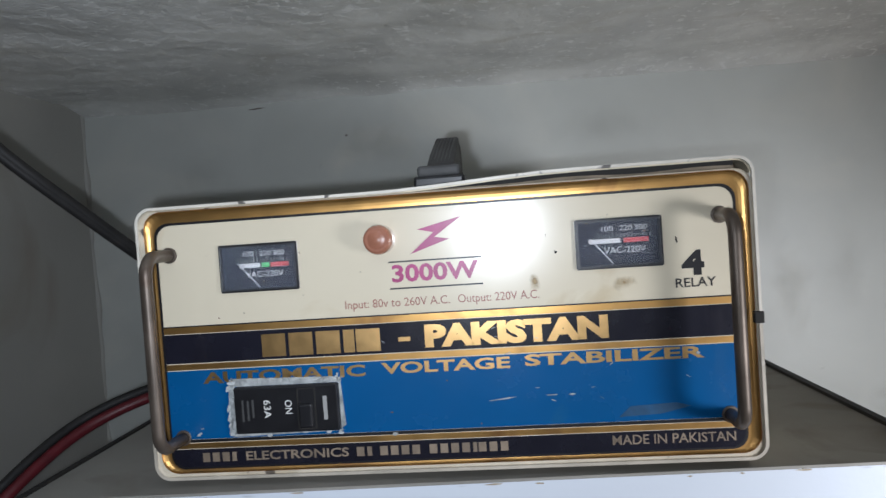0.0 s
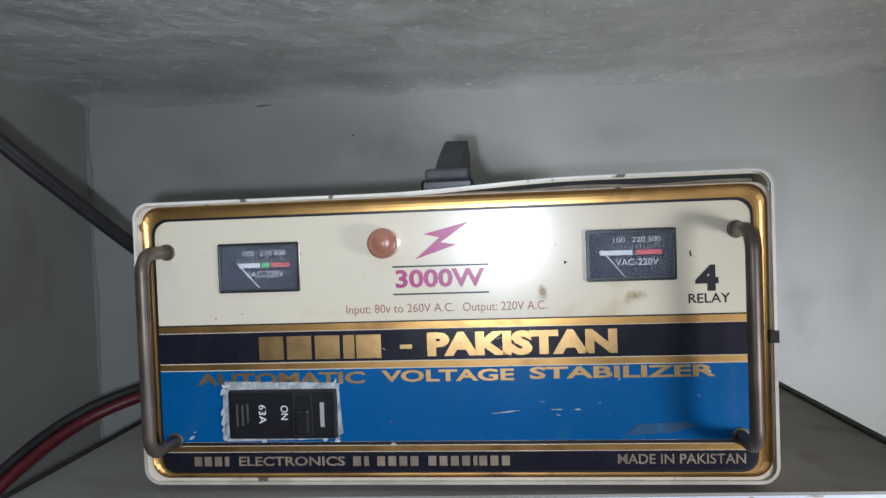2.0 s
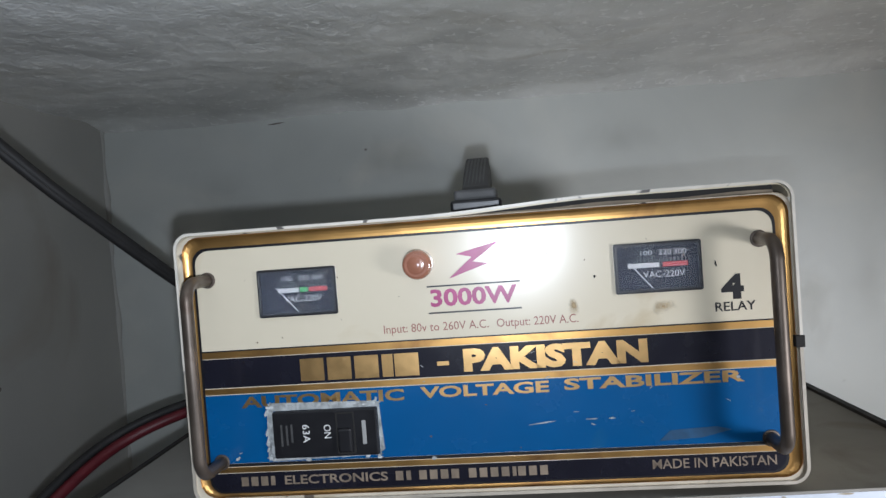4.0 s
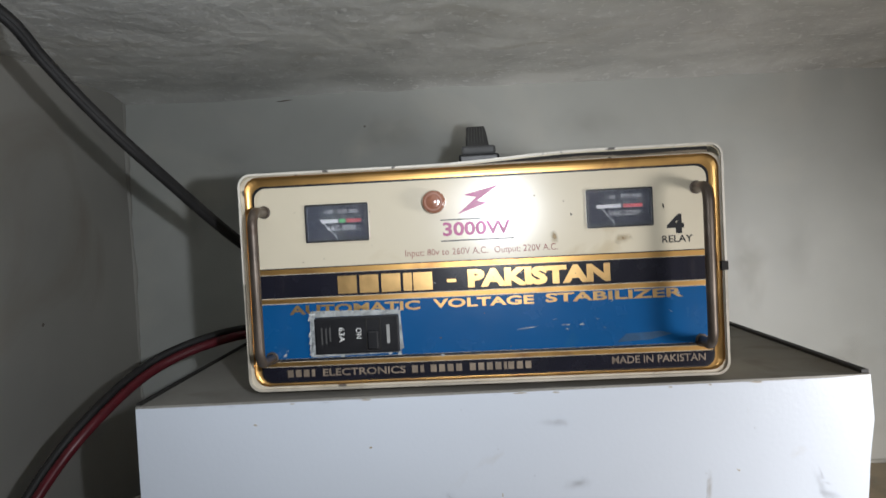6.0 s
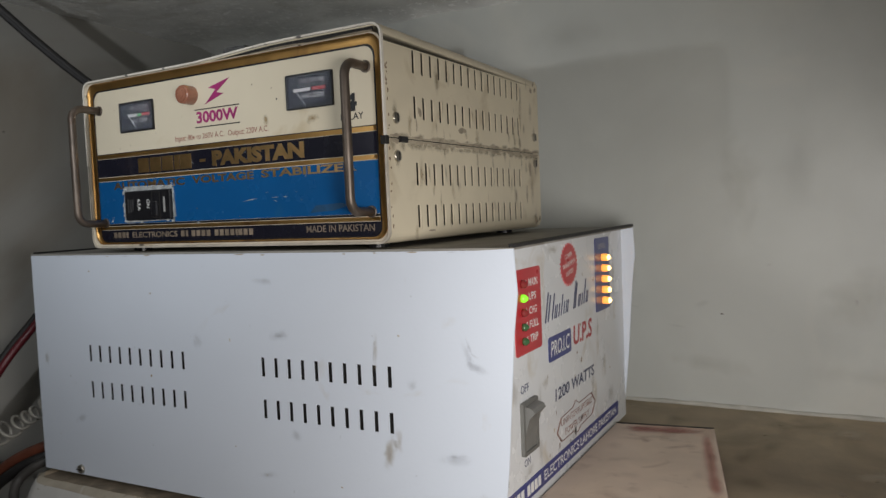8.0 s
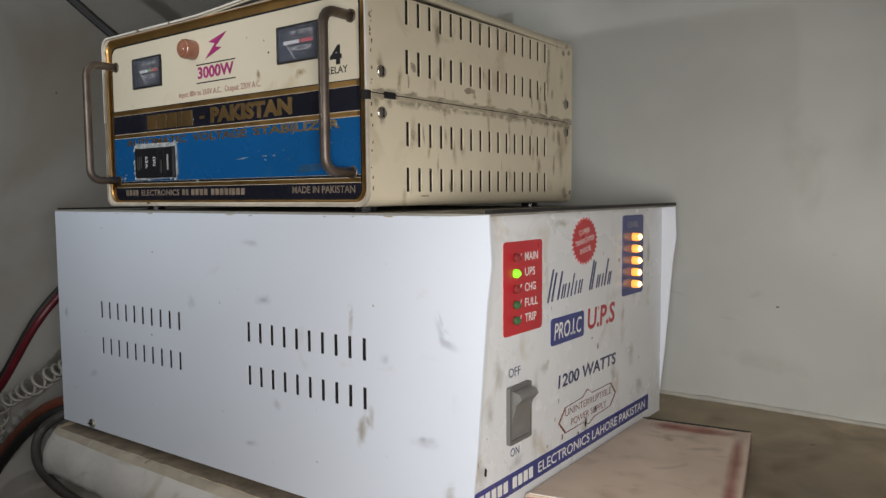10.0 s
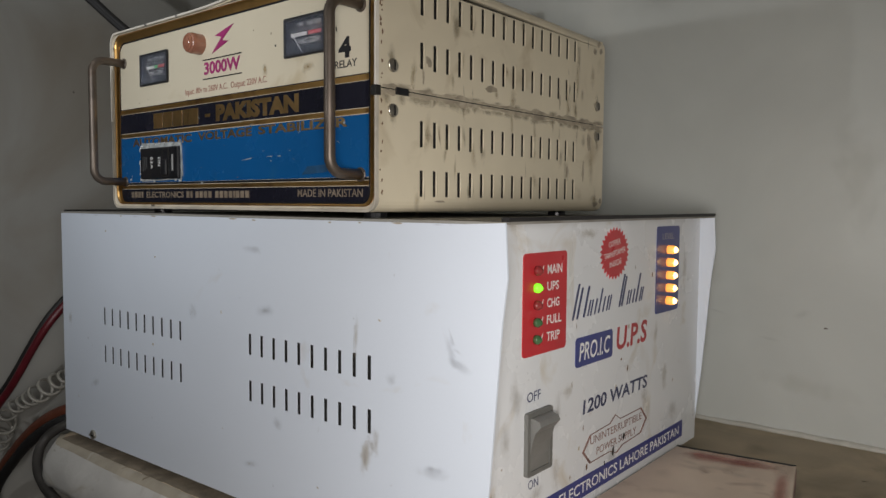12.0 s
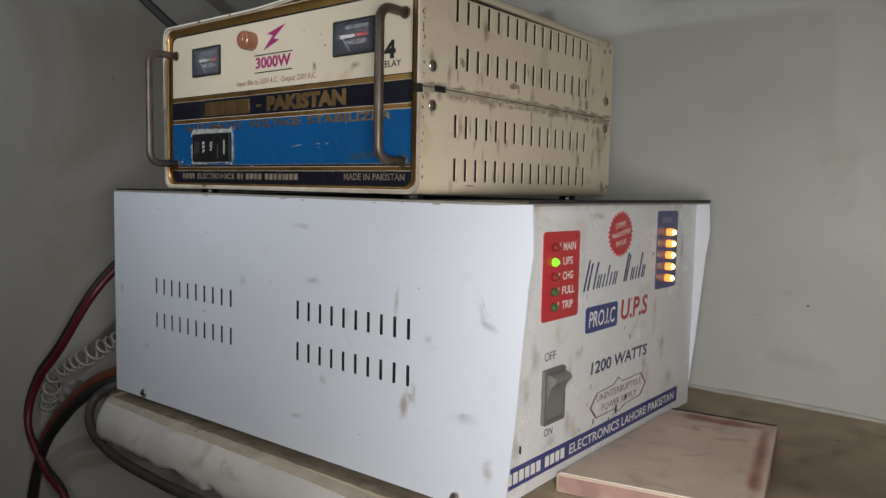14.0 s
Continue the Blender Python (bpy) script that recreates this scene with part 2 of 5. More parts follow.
def part(name, bm, mat, parent=None, label="", smooth=False):
    return tagged(hang(new(name, mesh_of(name, bm, mat, smooth)), parent), label)


def box(x0, x1, y0, y1, z0, z1, bevel=0.0, bm=None):
    bm = bm or bmesh.new()
    made = bmesh.ops.create_cube(bm, size=1)["verts"]
    for v in made:
        v.co = Vector((x0 + (v.co.x + 0.5) * (x1 - x0), y0 + (v.co.y + 0.5) * (y1 - y0), z0 + (v.co.z + 0.5) * (z1 - z0)))
    if bevel:
        edges = list({e for v in made for e in v.link_edges})
        bmesh.ops.bevel(bm, geom=edges, offset=bevel, segments=2, affect="EDGES", profile=0.5)
    return bm


def prism(outline, m, depth, bm=None):
    """A flat outline in local x and y, thickened by depth along local z, laid by the pose m."""
    bm = bm or bmesh.new()
    low = [bm.verts.new(m @ Vector((x, y, 0))) for x, y in outline]
    top = [bm.verts.new(m @ Vector((x, y, depth))) for x, y in outline]
    n = len(outline)
    bm.faces.new(low[::-1])
    bm.faces.new(top)
    for i in range(n):
        bm.faces.new((low[i], low[(i + 1) % n], top[(i + 1) % n], top[i]))
    return bm


def ring(outer, inner, m, depth, bm=None):
    bm = bm or bmesh.new()
    n = len(outer)
    rows = [[bm.verts.new(m @ Vector((x, y, d))) for x, y in line] for line, d in ((outer, 0), (outer, depth), (inner, depth), (inner, 0))]
    for a in range(4):
        for i in range(n):
            j = (i + 1) % n
            bm.faces.new((rows[a][i], rows[a][j], rows[(a + 1) % 4][j], rows[(a + 1) % 4][i]))
    return bm


def rounded(x0, x1, y0, y1, r, steps=5):
    pts = []
    for cx, cy, a0 in ((x1 - r, y1 - r, 0), (x0 + r, y1 - r, 90), (x0 + r, y0 + r, 180), (x1 - r, y0 + r, 270)):
        for i in range(steps + 1):
            a = radians(a0 + 90 * i / steps)
            pts.append((cx + r * math.cos(a), cy + r * math.sin(a)))
    return pts


def round_slice(x0, x1, y0, y1, r, ya, yb, steps=6):
    """The stretch from ya to yb of a rounded rectangle."""
    def inset(y):
        d = max(y0 + r - y, y - (y1 - r), 0)
        return r - math.sqrt(max(r * r - d * d, 0))
    ys = [ya + (yb - ya) * i / steps for i in range(steps + 1)]
    return [(x1 - inset(y), y) for y in ys] + [(x0 + inset(y), y) for y in ys[::-1]]


def smooth_line(points, per=8):
    pts = [Vector(p) for p in points]
    pts = [pts[0] * 2 - pts[1]] + pts + [pts[-1] * 2 - pts[-2]]
    out = []
    for a, b, c, d in zip(pts, pts[1:], pts[2:], pts[3:]):
        for i in range(per):
            t = i / per
            out.append(0.5 * ((2 * b) + (c - a) * t + (2 * a - 5 * b + 4 * c - d) * t * t + (3 * b - a - 3 * c + d) * t ** 3))
    return out + [pts[-2]]


def tube(line, r, sides=10, bm=None, cap=True):
    bm = bm or bmesh.new()
    up = Vector((0.31, 0.22, 0.92)).normalized()
    rings = []
    for i, p in enumerate(line):
        d = (line[min(i + 1, len(line) - 1)] - line[max(i - 1, 0)]).normalized()
        side = d.cross(up).normalized()
        up = side.cross(d).normalized()
        rings.append([bm.verts.new(p + r * (math.cos(a) * side + math.sin(a) * up)) for a in (2 * math.pi * k / sides for k in range(sides))])
    for a, b in zip(rings, rings[1:]):
        for k in range(sides):
            bm.faces.new((a[k], a[(k + 1) % sides], b[(k + 1) % sides], b[k]))
    if cap:
        bm.faces.new(rings[0][::-1])
        bm.faces.new(rings[-1])
    return bm


def disc(m, r, h, sides=24, dome=0.0, bm=None):
    """A round boss along local z, with an edge that rolls into a flat or domed top."""
    bm = bm or bmesh.new()
    steps = [(r, 0), (r, h * 0.75), (r * 0.93, h * 0.95), (r * 0.82, h)]
    if dome:
        steps += [(r * 0.5, h + dome * 0.7), (r * 0.2, h + dome * 0.95)]
    rows = [[bm.verts.new(m @ Vector((q * math.cos(a), q * math.sin(a), z))) for a in (2 * math.pi * k / sides for k in range(sides))] for q, z in steps]
    for a, b in zip(rows, rows[1:]):
        for k in range(sides):
            bm.faces.new((a[k], a[(k + 1) % sides], b[(k + 1) % sides], b[k]))
    bm.faces.new(rows[0][::-1])
    bm.faces.new(rows[-1])
    return bm


def perforated(u_cuts, v_rows, u0, u1, v0, v1, m, depth, bm=None):
    """A sheet from u0 to u1 and v0 to v1 with a slot at every u_cuts pair in every v_rows pair; the slots' walls go in by depth."""
    bm = bm or bmesh.new()
    us = sorted({u0, u1, *(c for p in u_cuts for c in p)})
    vs = sorted({v0, v1, *(c for p in v_rows for c in p)})
    grid = {(i, j): bm.verts.new(m @ Vector((u, v, 0))) for i, u in enumerate(us) for j, v in enumerate(vs)}
    back = {}

    def deep(i, j):
        if (i, j) not in back:
            back[i, j] = bm.verts.new(m @ Vector((us[i], vs[j], -depth)))
        return back[i, j]
    holes = {(us.index(a), vs.index(c)) for a, b in u_cuts for c, d in v_rows}
    for i in range(len(us) - 1):
        for j in range(len(vs) - 1):
            ring4 = [(i, j), (i + 1, j), (i + 1, j + 1), (i, j + 1)]
            if (i, j) in holes:
                for a, b in zip(ring4, ring4[1:] + ring4[:1]):
                    bm.faces.new((grid[a], grid[b], deep(*b), deep(*a)))
            else:
                bm.faces.new([grid[k] for k in ring4])
    return bm


def lettering(text, x0, x1, y0, y1, m, mat, parent, bold=0.0, shear=0.0, depth=0.00012, turn=0.0, name="lettering"):
    """A word set in the box from x0, y0 to x1, y1 of the pose m."""
    data = bpy.data.curves.new(name, "FONT")
    data.body, data.offset, data.shear, data.resolution_u = text, bold, shear, 3
    ob = bpy.data.objects.new(name, data)
    me = bpy.data.meshes.new_from_object(ob)
    bpy.data.objects.remove(ob)
    bpy.data.curves.remove(data)
    bm = bmesh.new()
    bm.from_mesh(me)
    bpy.data.meshes.remove(me)
    made = bmesh.ops.extrude_face_region(bm, geom=bm.faces[:])["geom"]
    for v in made:
        if isinstance(v, bmesh.types.BMVert):
            v.co.z += 1
    if turn:
        bmesh.ops.rotate(bm, verts=bm.verts[:], matrix=Matrix.Rotation(radians(turn), 3, "Z"))
    xs, ys = [v.co.x for v in bm.verts], [v.co.y for v in bm.verts]
    ax, bx, ay, by = min(xs), max(xs), min(ys), max(ys)
    for v in bm.verts:
        v.co = m @ Vector((x0 + (v.co.x - ax) / (bx - ax) * (x1 - x0), y0 + (v.co.y - ay) / (by - ay) * (y1 - y0), depth * v.co.z))
    for f in bm.faces:
        f.smooth = False
    return part(name, bm, mat, parent)


def plain_bars(widths, x0, x1, y0, y1, m, mat, parent, gap=0.18, lean=0.0, tall=None, name="plain_bar"):
    """Plain bars in the place of a name; a negative width leaves a space."""
    total, x = sum(abs(w) for w in widths), x0
    for k, w in enumerate(widths):
        step = abs(w) / total * (x1 - x0)
        if w > 0:
            a, b, h = x, x + step * (1 - gap), y0 + (y1 - y0) * (tall[k] if tall else 1)
            s = lean * (h - y0)
            part(name, prism([(a, y0), (b, y0), (b + s, h), (a + s, h)], m, 0.0004), mat, parent)
        x += step


def blot(x, y, rx, ry, m, mat, parent, seed, name="scuff", depth=0.0003, tilt=0.0):
    """A small uneven mark on a surface: a chip with an edge, or a smear that fades out."""
    rnd = random.Random(seed)
    c, s = math.cos(radians(tilt)), math.sin(radians(tilt))

    def laid(px, py):
        return x + c * px - s * py, y + s * px + c * py
    if "soft" in mat:
        bm = bmesh.new()
        uv = bm.loops.layers.uv.new("UVMap")
        corners = [(-1, -1), (1, -1), (1, 1), (-1, 1)]
        f = bm.faces.new([bm.verts.new(m @ Vector((*laid(1.35 * rx * u, 1.35 * ry * v), depth))) for u, v in corners])
        for loop, (u, v) in zip(f.loops, corners):
            loop[uv].uv = (u, v)
        return part(name, bm, mat, parent)
    pts = []
    for k in range(14):
        a, q = 2 * math.pi * k / 14, rnd.uniform(0.55, 1.0)
        pts.append(laid(rx * q * math.cos(a), ry * q * math.sin(a)))
    return part(name, prism(pts, m, depth), mat, parent)


def uneven(x0, x1, y0, y1, nx, ny, m, height, mat, name, depth):
    """A slab whose face is slightly uneven; its back lies depth behind."""
    bm = bmesh.new()
    g = [[bm.verts.new(m @ Vector((x0 + (x1 - x0) * i / nx, y0 + (y1 - y0) * j / ny, height(x0 + (x1 - x0) * i / nx, y0 + (y1 - y0) * j / ny)))) for j in range(ny + 1)] for i in range(nx + 1)]
    for i in range(nx):
        for j in range(ny):
            bm.faces.new((g[i][j], g[i + 1][j], g[i + 1][j + 1], g[i][j + 1]))
    b = [bm.verts.new(m @ Vector((x, y, -depth))) for x, y in ((x0, y0), (x1, y0), (x1, y1), (x0, y1))]
    bm.faces.new(b[::-1])
    for line, p, q in (([g[i][0] for i in range(nx + 1)], 0, 1), (g[nx], 1, 2), ([g[i][ny] for i in range(nx, -1, -1)], 2, 3), (g[0][::-1], 3, 0)):
        bm.faces.new([*line, b[q], b[p]])
    return part(name, bm, mat, None, smooth=True)


# ---- structure ----
Z_SHELF, Y_WALL, X_LEFT, Z_CEIL, Y_NICHE = 1.168, 0.832, -0.305, 1.686, 0.29


def wave(sx, sy, amount, seed):
    return lambda x, y: amount * noise.fractal(Vector((x * sx + seed, y * sy, seed)), 1.0, 2.0, 4)


FACE_Y = pose(0, Y_WALL, 0, 90, 0, 0)
FACE_X = pose(X_LEFT, 0, 0, 90, 0, 90)
back_wave, side_wave = wave(3, 3, 0.003, 1.3), wave(3, 3, 0.003, 7.1)
wall_back = tagged(uneven(X_LEFT - 0.02, 1.5, 0.0, 1.74, 90, 90, FACE_Y, back_wave, WALL, "wall_back", 0.12), "grey-green painted plaster wall with faint smears", "wall", kind="structure")
wall_left = tagged(uneven(Y_NICHE, Y_WALL + 0.01, 0.0, 1.74, 60, 80, FACE_X, side_wave, WALL_SIDE, "wall_left", 0.12), "grey painted plaster side wall, slightly uneven, with shade toned in", "wall", kind="structure")
MARK = material("dark_wall_mark", (0.16, 0.14, 0.12), 0.7, vary=0.3, scale=200)
SMEAR = soft_stain("faint_wall_smear", (0.33, 0.33, 0.30), 0.12, 22)
for k, (x, z, rx, rz, tilt, mat) in enumerate(((0.476, 1.278, 0.0024, 0.0012, 0, MARK), (0.014, 1.633, 0.0018, 0.0018, 0, MARK), (-0.090, 1.672, 0.012, 0.0012, 3, MARK), (0.455, 1.290, 0.009, 0.004, 20, SMEAR), (0.372, 1.285, 0.010, 0.0012, -12, SMEAR), (0.425, 1.262, 0.012, 0.0016, -8, SMEAR), (0.527, 1.335, 0.004, 0.002, 15, SMEAR), (-0.02, 1.60, 0.006, 0.0012, 50, SMEAR))):
    blot(x, z, rx, rz, FACE_Y @ Matrix.Translation((0, 0, back_wave(x, z) + 0.0001)), mat, wall_back, 300 + k, "wall_mark", 0.0003, tilt)
for k, (x, z, rx, rz, tilt, mat) in enumerate(((0.62, 1.30, 0.05, 0.028, 25, PALE_SMEAR), (0.50, 1.42, 0.02, 0.06, 5, PALE_SMEAR), (0.56, 1.45, 0.02, 0.05, -4, SMEAR), (0.70, 1.38, 0.04, 0.03, 15, SMEAR), (0.46, 1.22, 0.05, 0.012, -6, PALE_SMEAR), (0.62, 1.215, 0.06, 0.012, -3, SMEAR), (0.36, 1.34, 0.02, 0.04, 0, PALE_SMEAR), (0.05, 1.62, 0.05, 0.025, 8, PALE_SMEAR), (-0.16, 1.60, 0.04, 0.03, -20, SMEAR), (0.30, 1.62, 0.06, 0.02, 0, SMEAR), (-0.22, 1.52, 0.03, 0.05, 0, PALE_SMEAR))):
    blot(x, z, rx, rz, FACE_Y @ Matrix.Translation((0, 0, 0.0042)), mat, wall_back, 340 + k, "wall_smear", 0.0003, tilt)
for k, (y, z, r) in enumerate(((0.622, 1.417, 0.0026), (0.48, 1.53, 0.0015), (0.70, 1.31, 0.0012))):
    blot(y, z, r, r, FACE_X @ Matrix.Translation((0, 0, side_wave(y, z) + 0.0001)), MARK, wall_left, 320 + k, "wall_mark", 0.0003)
tagged(part("wall_right", box(1.45, 1.57, Y_NICHE, Y_WALL, 0.0, 1.74), WALL), "grey painted plaster side wall, added out of view", "wall", kind="structure")


# unseen dark room added before the niche, behind and above the camera, for reflections
def unseen_walls(name, boxes, label):
    bm = bmesh.new()
    for b in boxes:
        box(*b, bm=bm)
    tagged(part(name, bm, WALL), label, "wall", kind="structure")


unseen_walls("wall_west", [(-2.22, -2.10, -2.6, Y_NICHE, 0.0, 2.6)], "plain grey painted plaster wall, added out of view")
unseen_walls("wall_east", [(2.60, 2.72, -2.6, Y_NICHE, 0.0, 2.6)], "plain grey painted plaster wall, added out of view")
unseen_walls("wall_south", [(-2.22, 2.72, -2.72, -2.6, 0.0, 2.6)], "plain grey painted plaster wall, added out of view")
unseen_walls("wall_north", [(-2.22, X_LEFT - 0.12, Y_NICHE, 0.95, 0.0, 2.6), (1.57, 2.72, Y_NICHE, 0.95, 0.0, 2.6), (X_LEFT - 0.12, X_LEFT, Y_NICHE, 0.95, 1.74, 2.6), (1.45, 1.57, Y_NICHE, 0.95, 1.74, 2.6)], "plain grey painted plaster wall round the niche, added out of view")
unseen_walls("wall_upper", [(X_LEFT, 1.45, Y_WALL, 0.95, 1.74, 2.6)], "plain grey painted plaster wall over the niche, added out of view")
tagged(part("ceiling", box(-2.22, 2.72, -2.72, 0.95, 2.6, 2.72), CEIL), "plain plastered room ceiling, added out of view", "ceiling", kind="structure")


def ceiling_face(x, y):
    """Rough plaster that rolls down into the back and side walls."""
    edge = max(0, 1 - (Y_WALL - y) / 0.05) ** 2 * 0.009 - max(0, 1 - (x - X_LEFT) / 0.10) * 0.004
    return edge + 0.010 * max(0, x - 0.1) + 0.0035 * noise.fractal(Vector((x * 9, y * 9, 3.3)), 1.0, 2.0, 3) + 0.0008 * noise.fractal(Vector((x * 100, y * 70, 1.3)), 1.0, 2.0, 3)


FACE_DOWN = pose(0, 0, Z_CEIL, 180, 0, 0)
ceil = uneven(X_LEFT - 0.01, 1.46, -Y_WALL - 0.004, -0.05, 560, 260, FACE_DOWN, lambda x, y: ceiling_face(x, -y), CEIL, "ceiling", 0.06)
tagged(ceil, "rough grey plaster underside of an upper slab", "ceiling", kind="structure")


def shelf_slab():
    """The slab that carries all, with a worn, rounded front edge and an open end on the side wall's side."""
    bm = bmesh.new()
    n = 260
    x0, x1 = -0.100, 1.46
    prof = [(Y_WALL, 0.0), (0.364, 0.0), (0.360, -0.0008), (0.3555, -0.0045), (0.3475, -0.014), (0.3440, -0.021), (0.3430, -0.033), (0.3440, -0.0395), (0.350, -0.043), (Y_WALL, -0.043)]
    rows = []
    for i in range(n + 1):
        x = x0 + (x1 - x0) * i / n
        w = 0.002 * noise.noise(Vector((x * 9, 0.4, 2.2))) + 0.0003 * noise.fractal(Vector((x * 90, 0.4, 5.2)), 1.0, 2.0, 3) + (0.012 * (1 - i / 3) ** 2 if i < 3 else 0)
        ragged = 0.006 * noise.fractal(Vector((x * 45, 3.4, 5.2)), 1.0, 2.0, 4)
        rows.append([bm.verts.new((x, y + (w if y < 0.5 else 0), Z_SHELF + z + (w * 0.4 if -0.035 < z < -0.001 else 0) + (ragged if z < -0.035 and y < 0.5 else 0))) for y, z in prof])
    for a, b in zip(rows, rows[1:]):
        for k in range(len(prof)):
            j = (k + 1) % len(prof)
            f = bm.faces.new((a[k], a[j], b[j], b[k]))
            f.material_index = (2 if k <= 2 else 1) if 1 <= k <= 7 else 0
    bm.faces.new(rows[0][::-1])
    bm.faces.new(rows[-1])
    ob = part("shelf", bm, SHELF, None, smooth=True)
    ob.data.materials.append(NOSE)
    ob.data.materials.append(STRIP)
    rnd = random.Random(8)
    xs = [-0.085 + 0.50 * k / 70 for k in range(71)]
    for k, (x, y, rx, ry, tilt) in enumerate(((0.600, 0.600, 0.0030, 0.0050, 20), (0.606, 0.590, 0.0020, 0.0016, 0), (0.625, 0.640, 0.0018, 0.0012, 0), (0.585, 0.575, 0.0012, 0.0018, 0), (0.660, 0.690, 0.0020, 0.0014, 30), (0.540, 0.780, 0.0030, 0.0010, 10), (0.720, 0.730, 0.0016, 0.0024, 0))):
        blot(x, y, rx, ry, pose(0, 0, Z_SHELF + 0.0001), DIRT_SHADE, ob, 400 + k, "chip", 0.0003, tilt)
    shelf_dirt = soft_stain("olive_shelf_dirt", (0.22, 0.17, 0.09), 0.32, 30)
    shelf_dust = soft_stain("pale_shelf_dust", (0.66, 0.57, 0.44), 0.45, 40)
    for k in range(24):
        x, y = 0.46 + 0.085 * (k % 6) + rnd.uniform(-0.03, 0.03), 0.58 + 0.068 * (k // 6) + rnd.uniform(-0.02, 0.02)
        blot(x, y, rnd.uniform(0.012, 0.045), rnd.uniform(0.008, 0.03), pose(0, 0, Z_SHELF), shelf_dust if k % 4 == 0 else shelf_dirt, ob, 1050 + k, "shelf_stain", 0.00015 + 0.00001 * k, rnd.uniform(0, 90))
    # Brown strip paints dirt and the shade of the gap under the unit.
    part("foot_dirt_shade", prism([(x, 0.3615 + 0.009 * (x + 0.085) / 0.5 + rnd.uniform(-0.0007, 0.0007)) for x in xs] + [(x, 0.386 + 0.010 * (x + 0.085) / 0.5) for x in xs[::-1]], pose(0, 0, Z_SHELF + 0.0001), 0.0004), DIRT_SHADE, ob, "dark brown dirt and painted shade along the unit's foot")
    return tagged(ob, "dusty brown slab shelf with a worn whitewashed rounded edge", "shelf", kind="structure")


shelf_slab()


def ragged_bead(name, line, radius, mat, label, seed):
    """A hand-smeared bead of plaster that swells and thins along its line."""
    bm = bmesh.new()
    rings = []
    for i, p in enumerate(line):
        d = (line[min(i + 1, len(line) - 1)] - line[max(i - 1, 0)]).normalized()
        side = d.cross(Vector((0.2, 0.9, 0.3))).normalized()
        up = side.cross(d)
        ring8 = []
        for k in range(8):
            a = 2 * math.pi * k / 8
            r = radius * (1 + 0.55 * noise.fractal(p * 26 + Vector((seed, k * 0.15, 0)), 1.0, 2.0, 3))
            ring8.append(bm.verts.new(p + r * (math.cos(a) * side + math.sin(a) * up)))
        rings.append(ring8)
    for a, b in zip(rings, rings[1:]):
        for k in range(8):
            bm.faces.new((a[k], a[(k + 1) % 8], b[(k + 1) % 8], b[k]))
    bm.faces.new(rings[0][::-1])
    bm.faces.new(rings[-1])
    return tagged(part(name, bm, mat, None, smooth=True), label, "trim", kind="structure")


ragged_bead("trim", [Vector((X_LEFT + 0.2 + 1.5 * k / 300, Y_WALL + 0.001, Z_SHELF + 0.001 + 0.0012 * noise.noise(Vector((k * 0.12, 3, 0))))) for k in range(301)], 0.0036, PLASTER, "ragged pale plaster bead where wall meets shelf", 2.0)
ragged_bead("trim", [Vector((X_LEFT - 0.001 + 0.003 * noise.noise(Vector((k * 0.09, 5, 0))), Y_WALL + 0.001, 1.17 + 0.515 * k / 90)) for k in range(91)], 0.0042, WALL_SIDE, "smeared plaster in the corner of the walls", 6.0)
tagged(part("floor", box(-2.22, 2.72, -2.72, Y_WALL + 0.118, -0.05, 0.0), SHELF), "dusty brown floor below the shelf", "floor", kind="structure")

# ---- voltage stabiliser ----
SX0, SX1, SY0, SY1, SZ0, SZ1 = -0.012, 0.3205, 0.3832, 0.668, 1.3895, 1.5425
stab = thing("voltage_stabilizer", (0.0, 0.384, 1.386), "cream metal voltage stabiliser with blue front on the white unit", "voltage stabilizer", turn=-0.5)


def on_front(y):
    return pose(0, y, 0, 90, 0, 0)


def on_side(x):
    return pose(x, 0, 0, 90, 0, 90)


def lid_lift(x):
    t = min(max((x - 0.12) / 0.11, 0), 1)
    return 0.0046 * t * t * (3 - 2 * t)


def shell(path, t, y0, y1, lift=0.0, fade=1.0):
    """A bent sheet: a line in x and z with thickness t, drawn out from y0 to y1."""
    pts = [Vector(p) for p in path]
    inner = []
    for i, p in enumerate(pts):
        d = (pts[min(i + 1, len(pts) - 1)] - pts[max(i - 1, 0)]).normalized()
        inner.append(p + Vector((-d.y, d.x)) * t)
    outline = [*pts, *inner[::-1]]
    bm = bmesh.new()
    rows = []
    for k in range(7):
        y = y0 + (y1 - y0) * k / 6
        rows.append([bm.verts.new((q.x, y, q.y + (lift * lid_lift(q.x) * (1 - fade * k / 6) if q.y > 1.52 else 0))) for q in outline])
    n = len(outline)
    for a, b in zip(rows, rows[1:]):
        for i in range(n):
            bm.faces.new((a[i], a[(i + 1) % n], b[(i + 1) % n], b[i]))
    for row in (rows[0][::-1], rows[-1]):
        h = n // 2
        for i in range(h - 1):
            bm.faces.new((row[i], row[i + 1], row[n - 2 - i], row[n - 1 - i]))
    return bm


def arc(cx, cz, r, a0, a1, n=6):
    return [(cx + r * math.cos(radians(a0 + (a1 - a0) * i / n)), cz + r * math.sin(radians(a0 + (a1 - a0) * i / n))) for i in range(n + 1)]


R = 0.009
SEAM = 1.4655
low = [(SX0, SEAM - 0.0004), *arc(SX0 + R, SZ0 + R, R, 180, 270), *[(SX0 + R + (SX1 - SX0 - 2 * R) * i / 12, SZ0) for i in range(1, 12)], *arc(SX1 - R, SZ0 + R, R, 270, 360)]
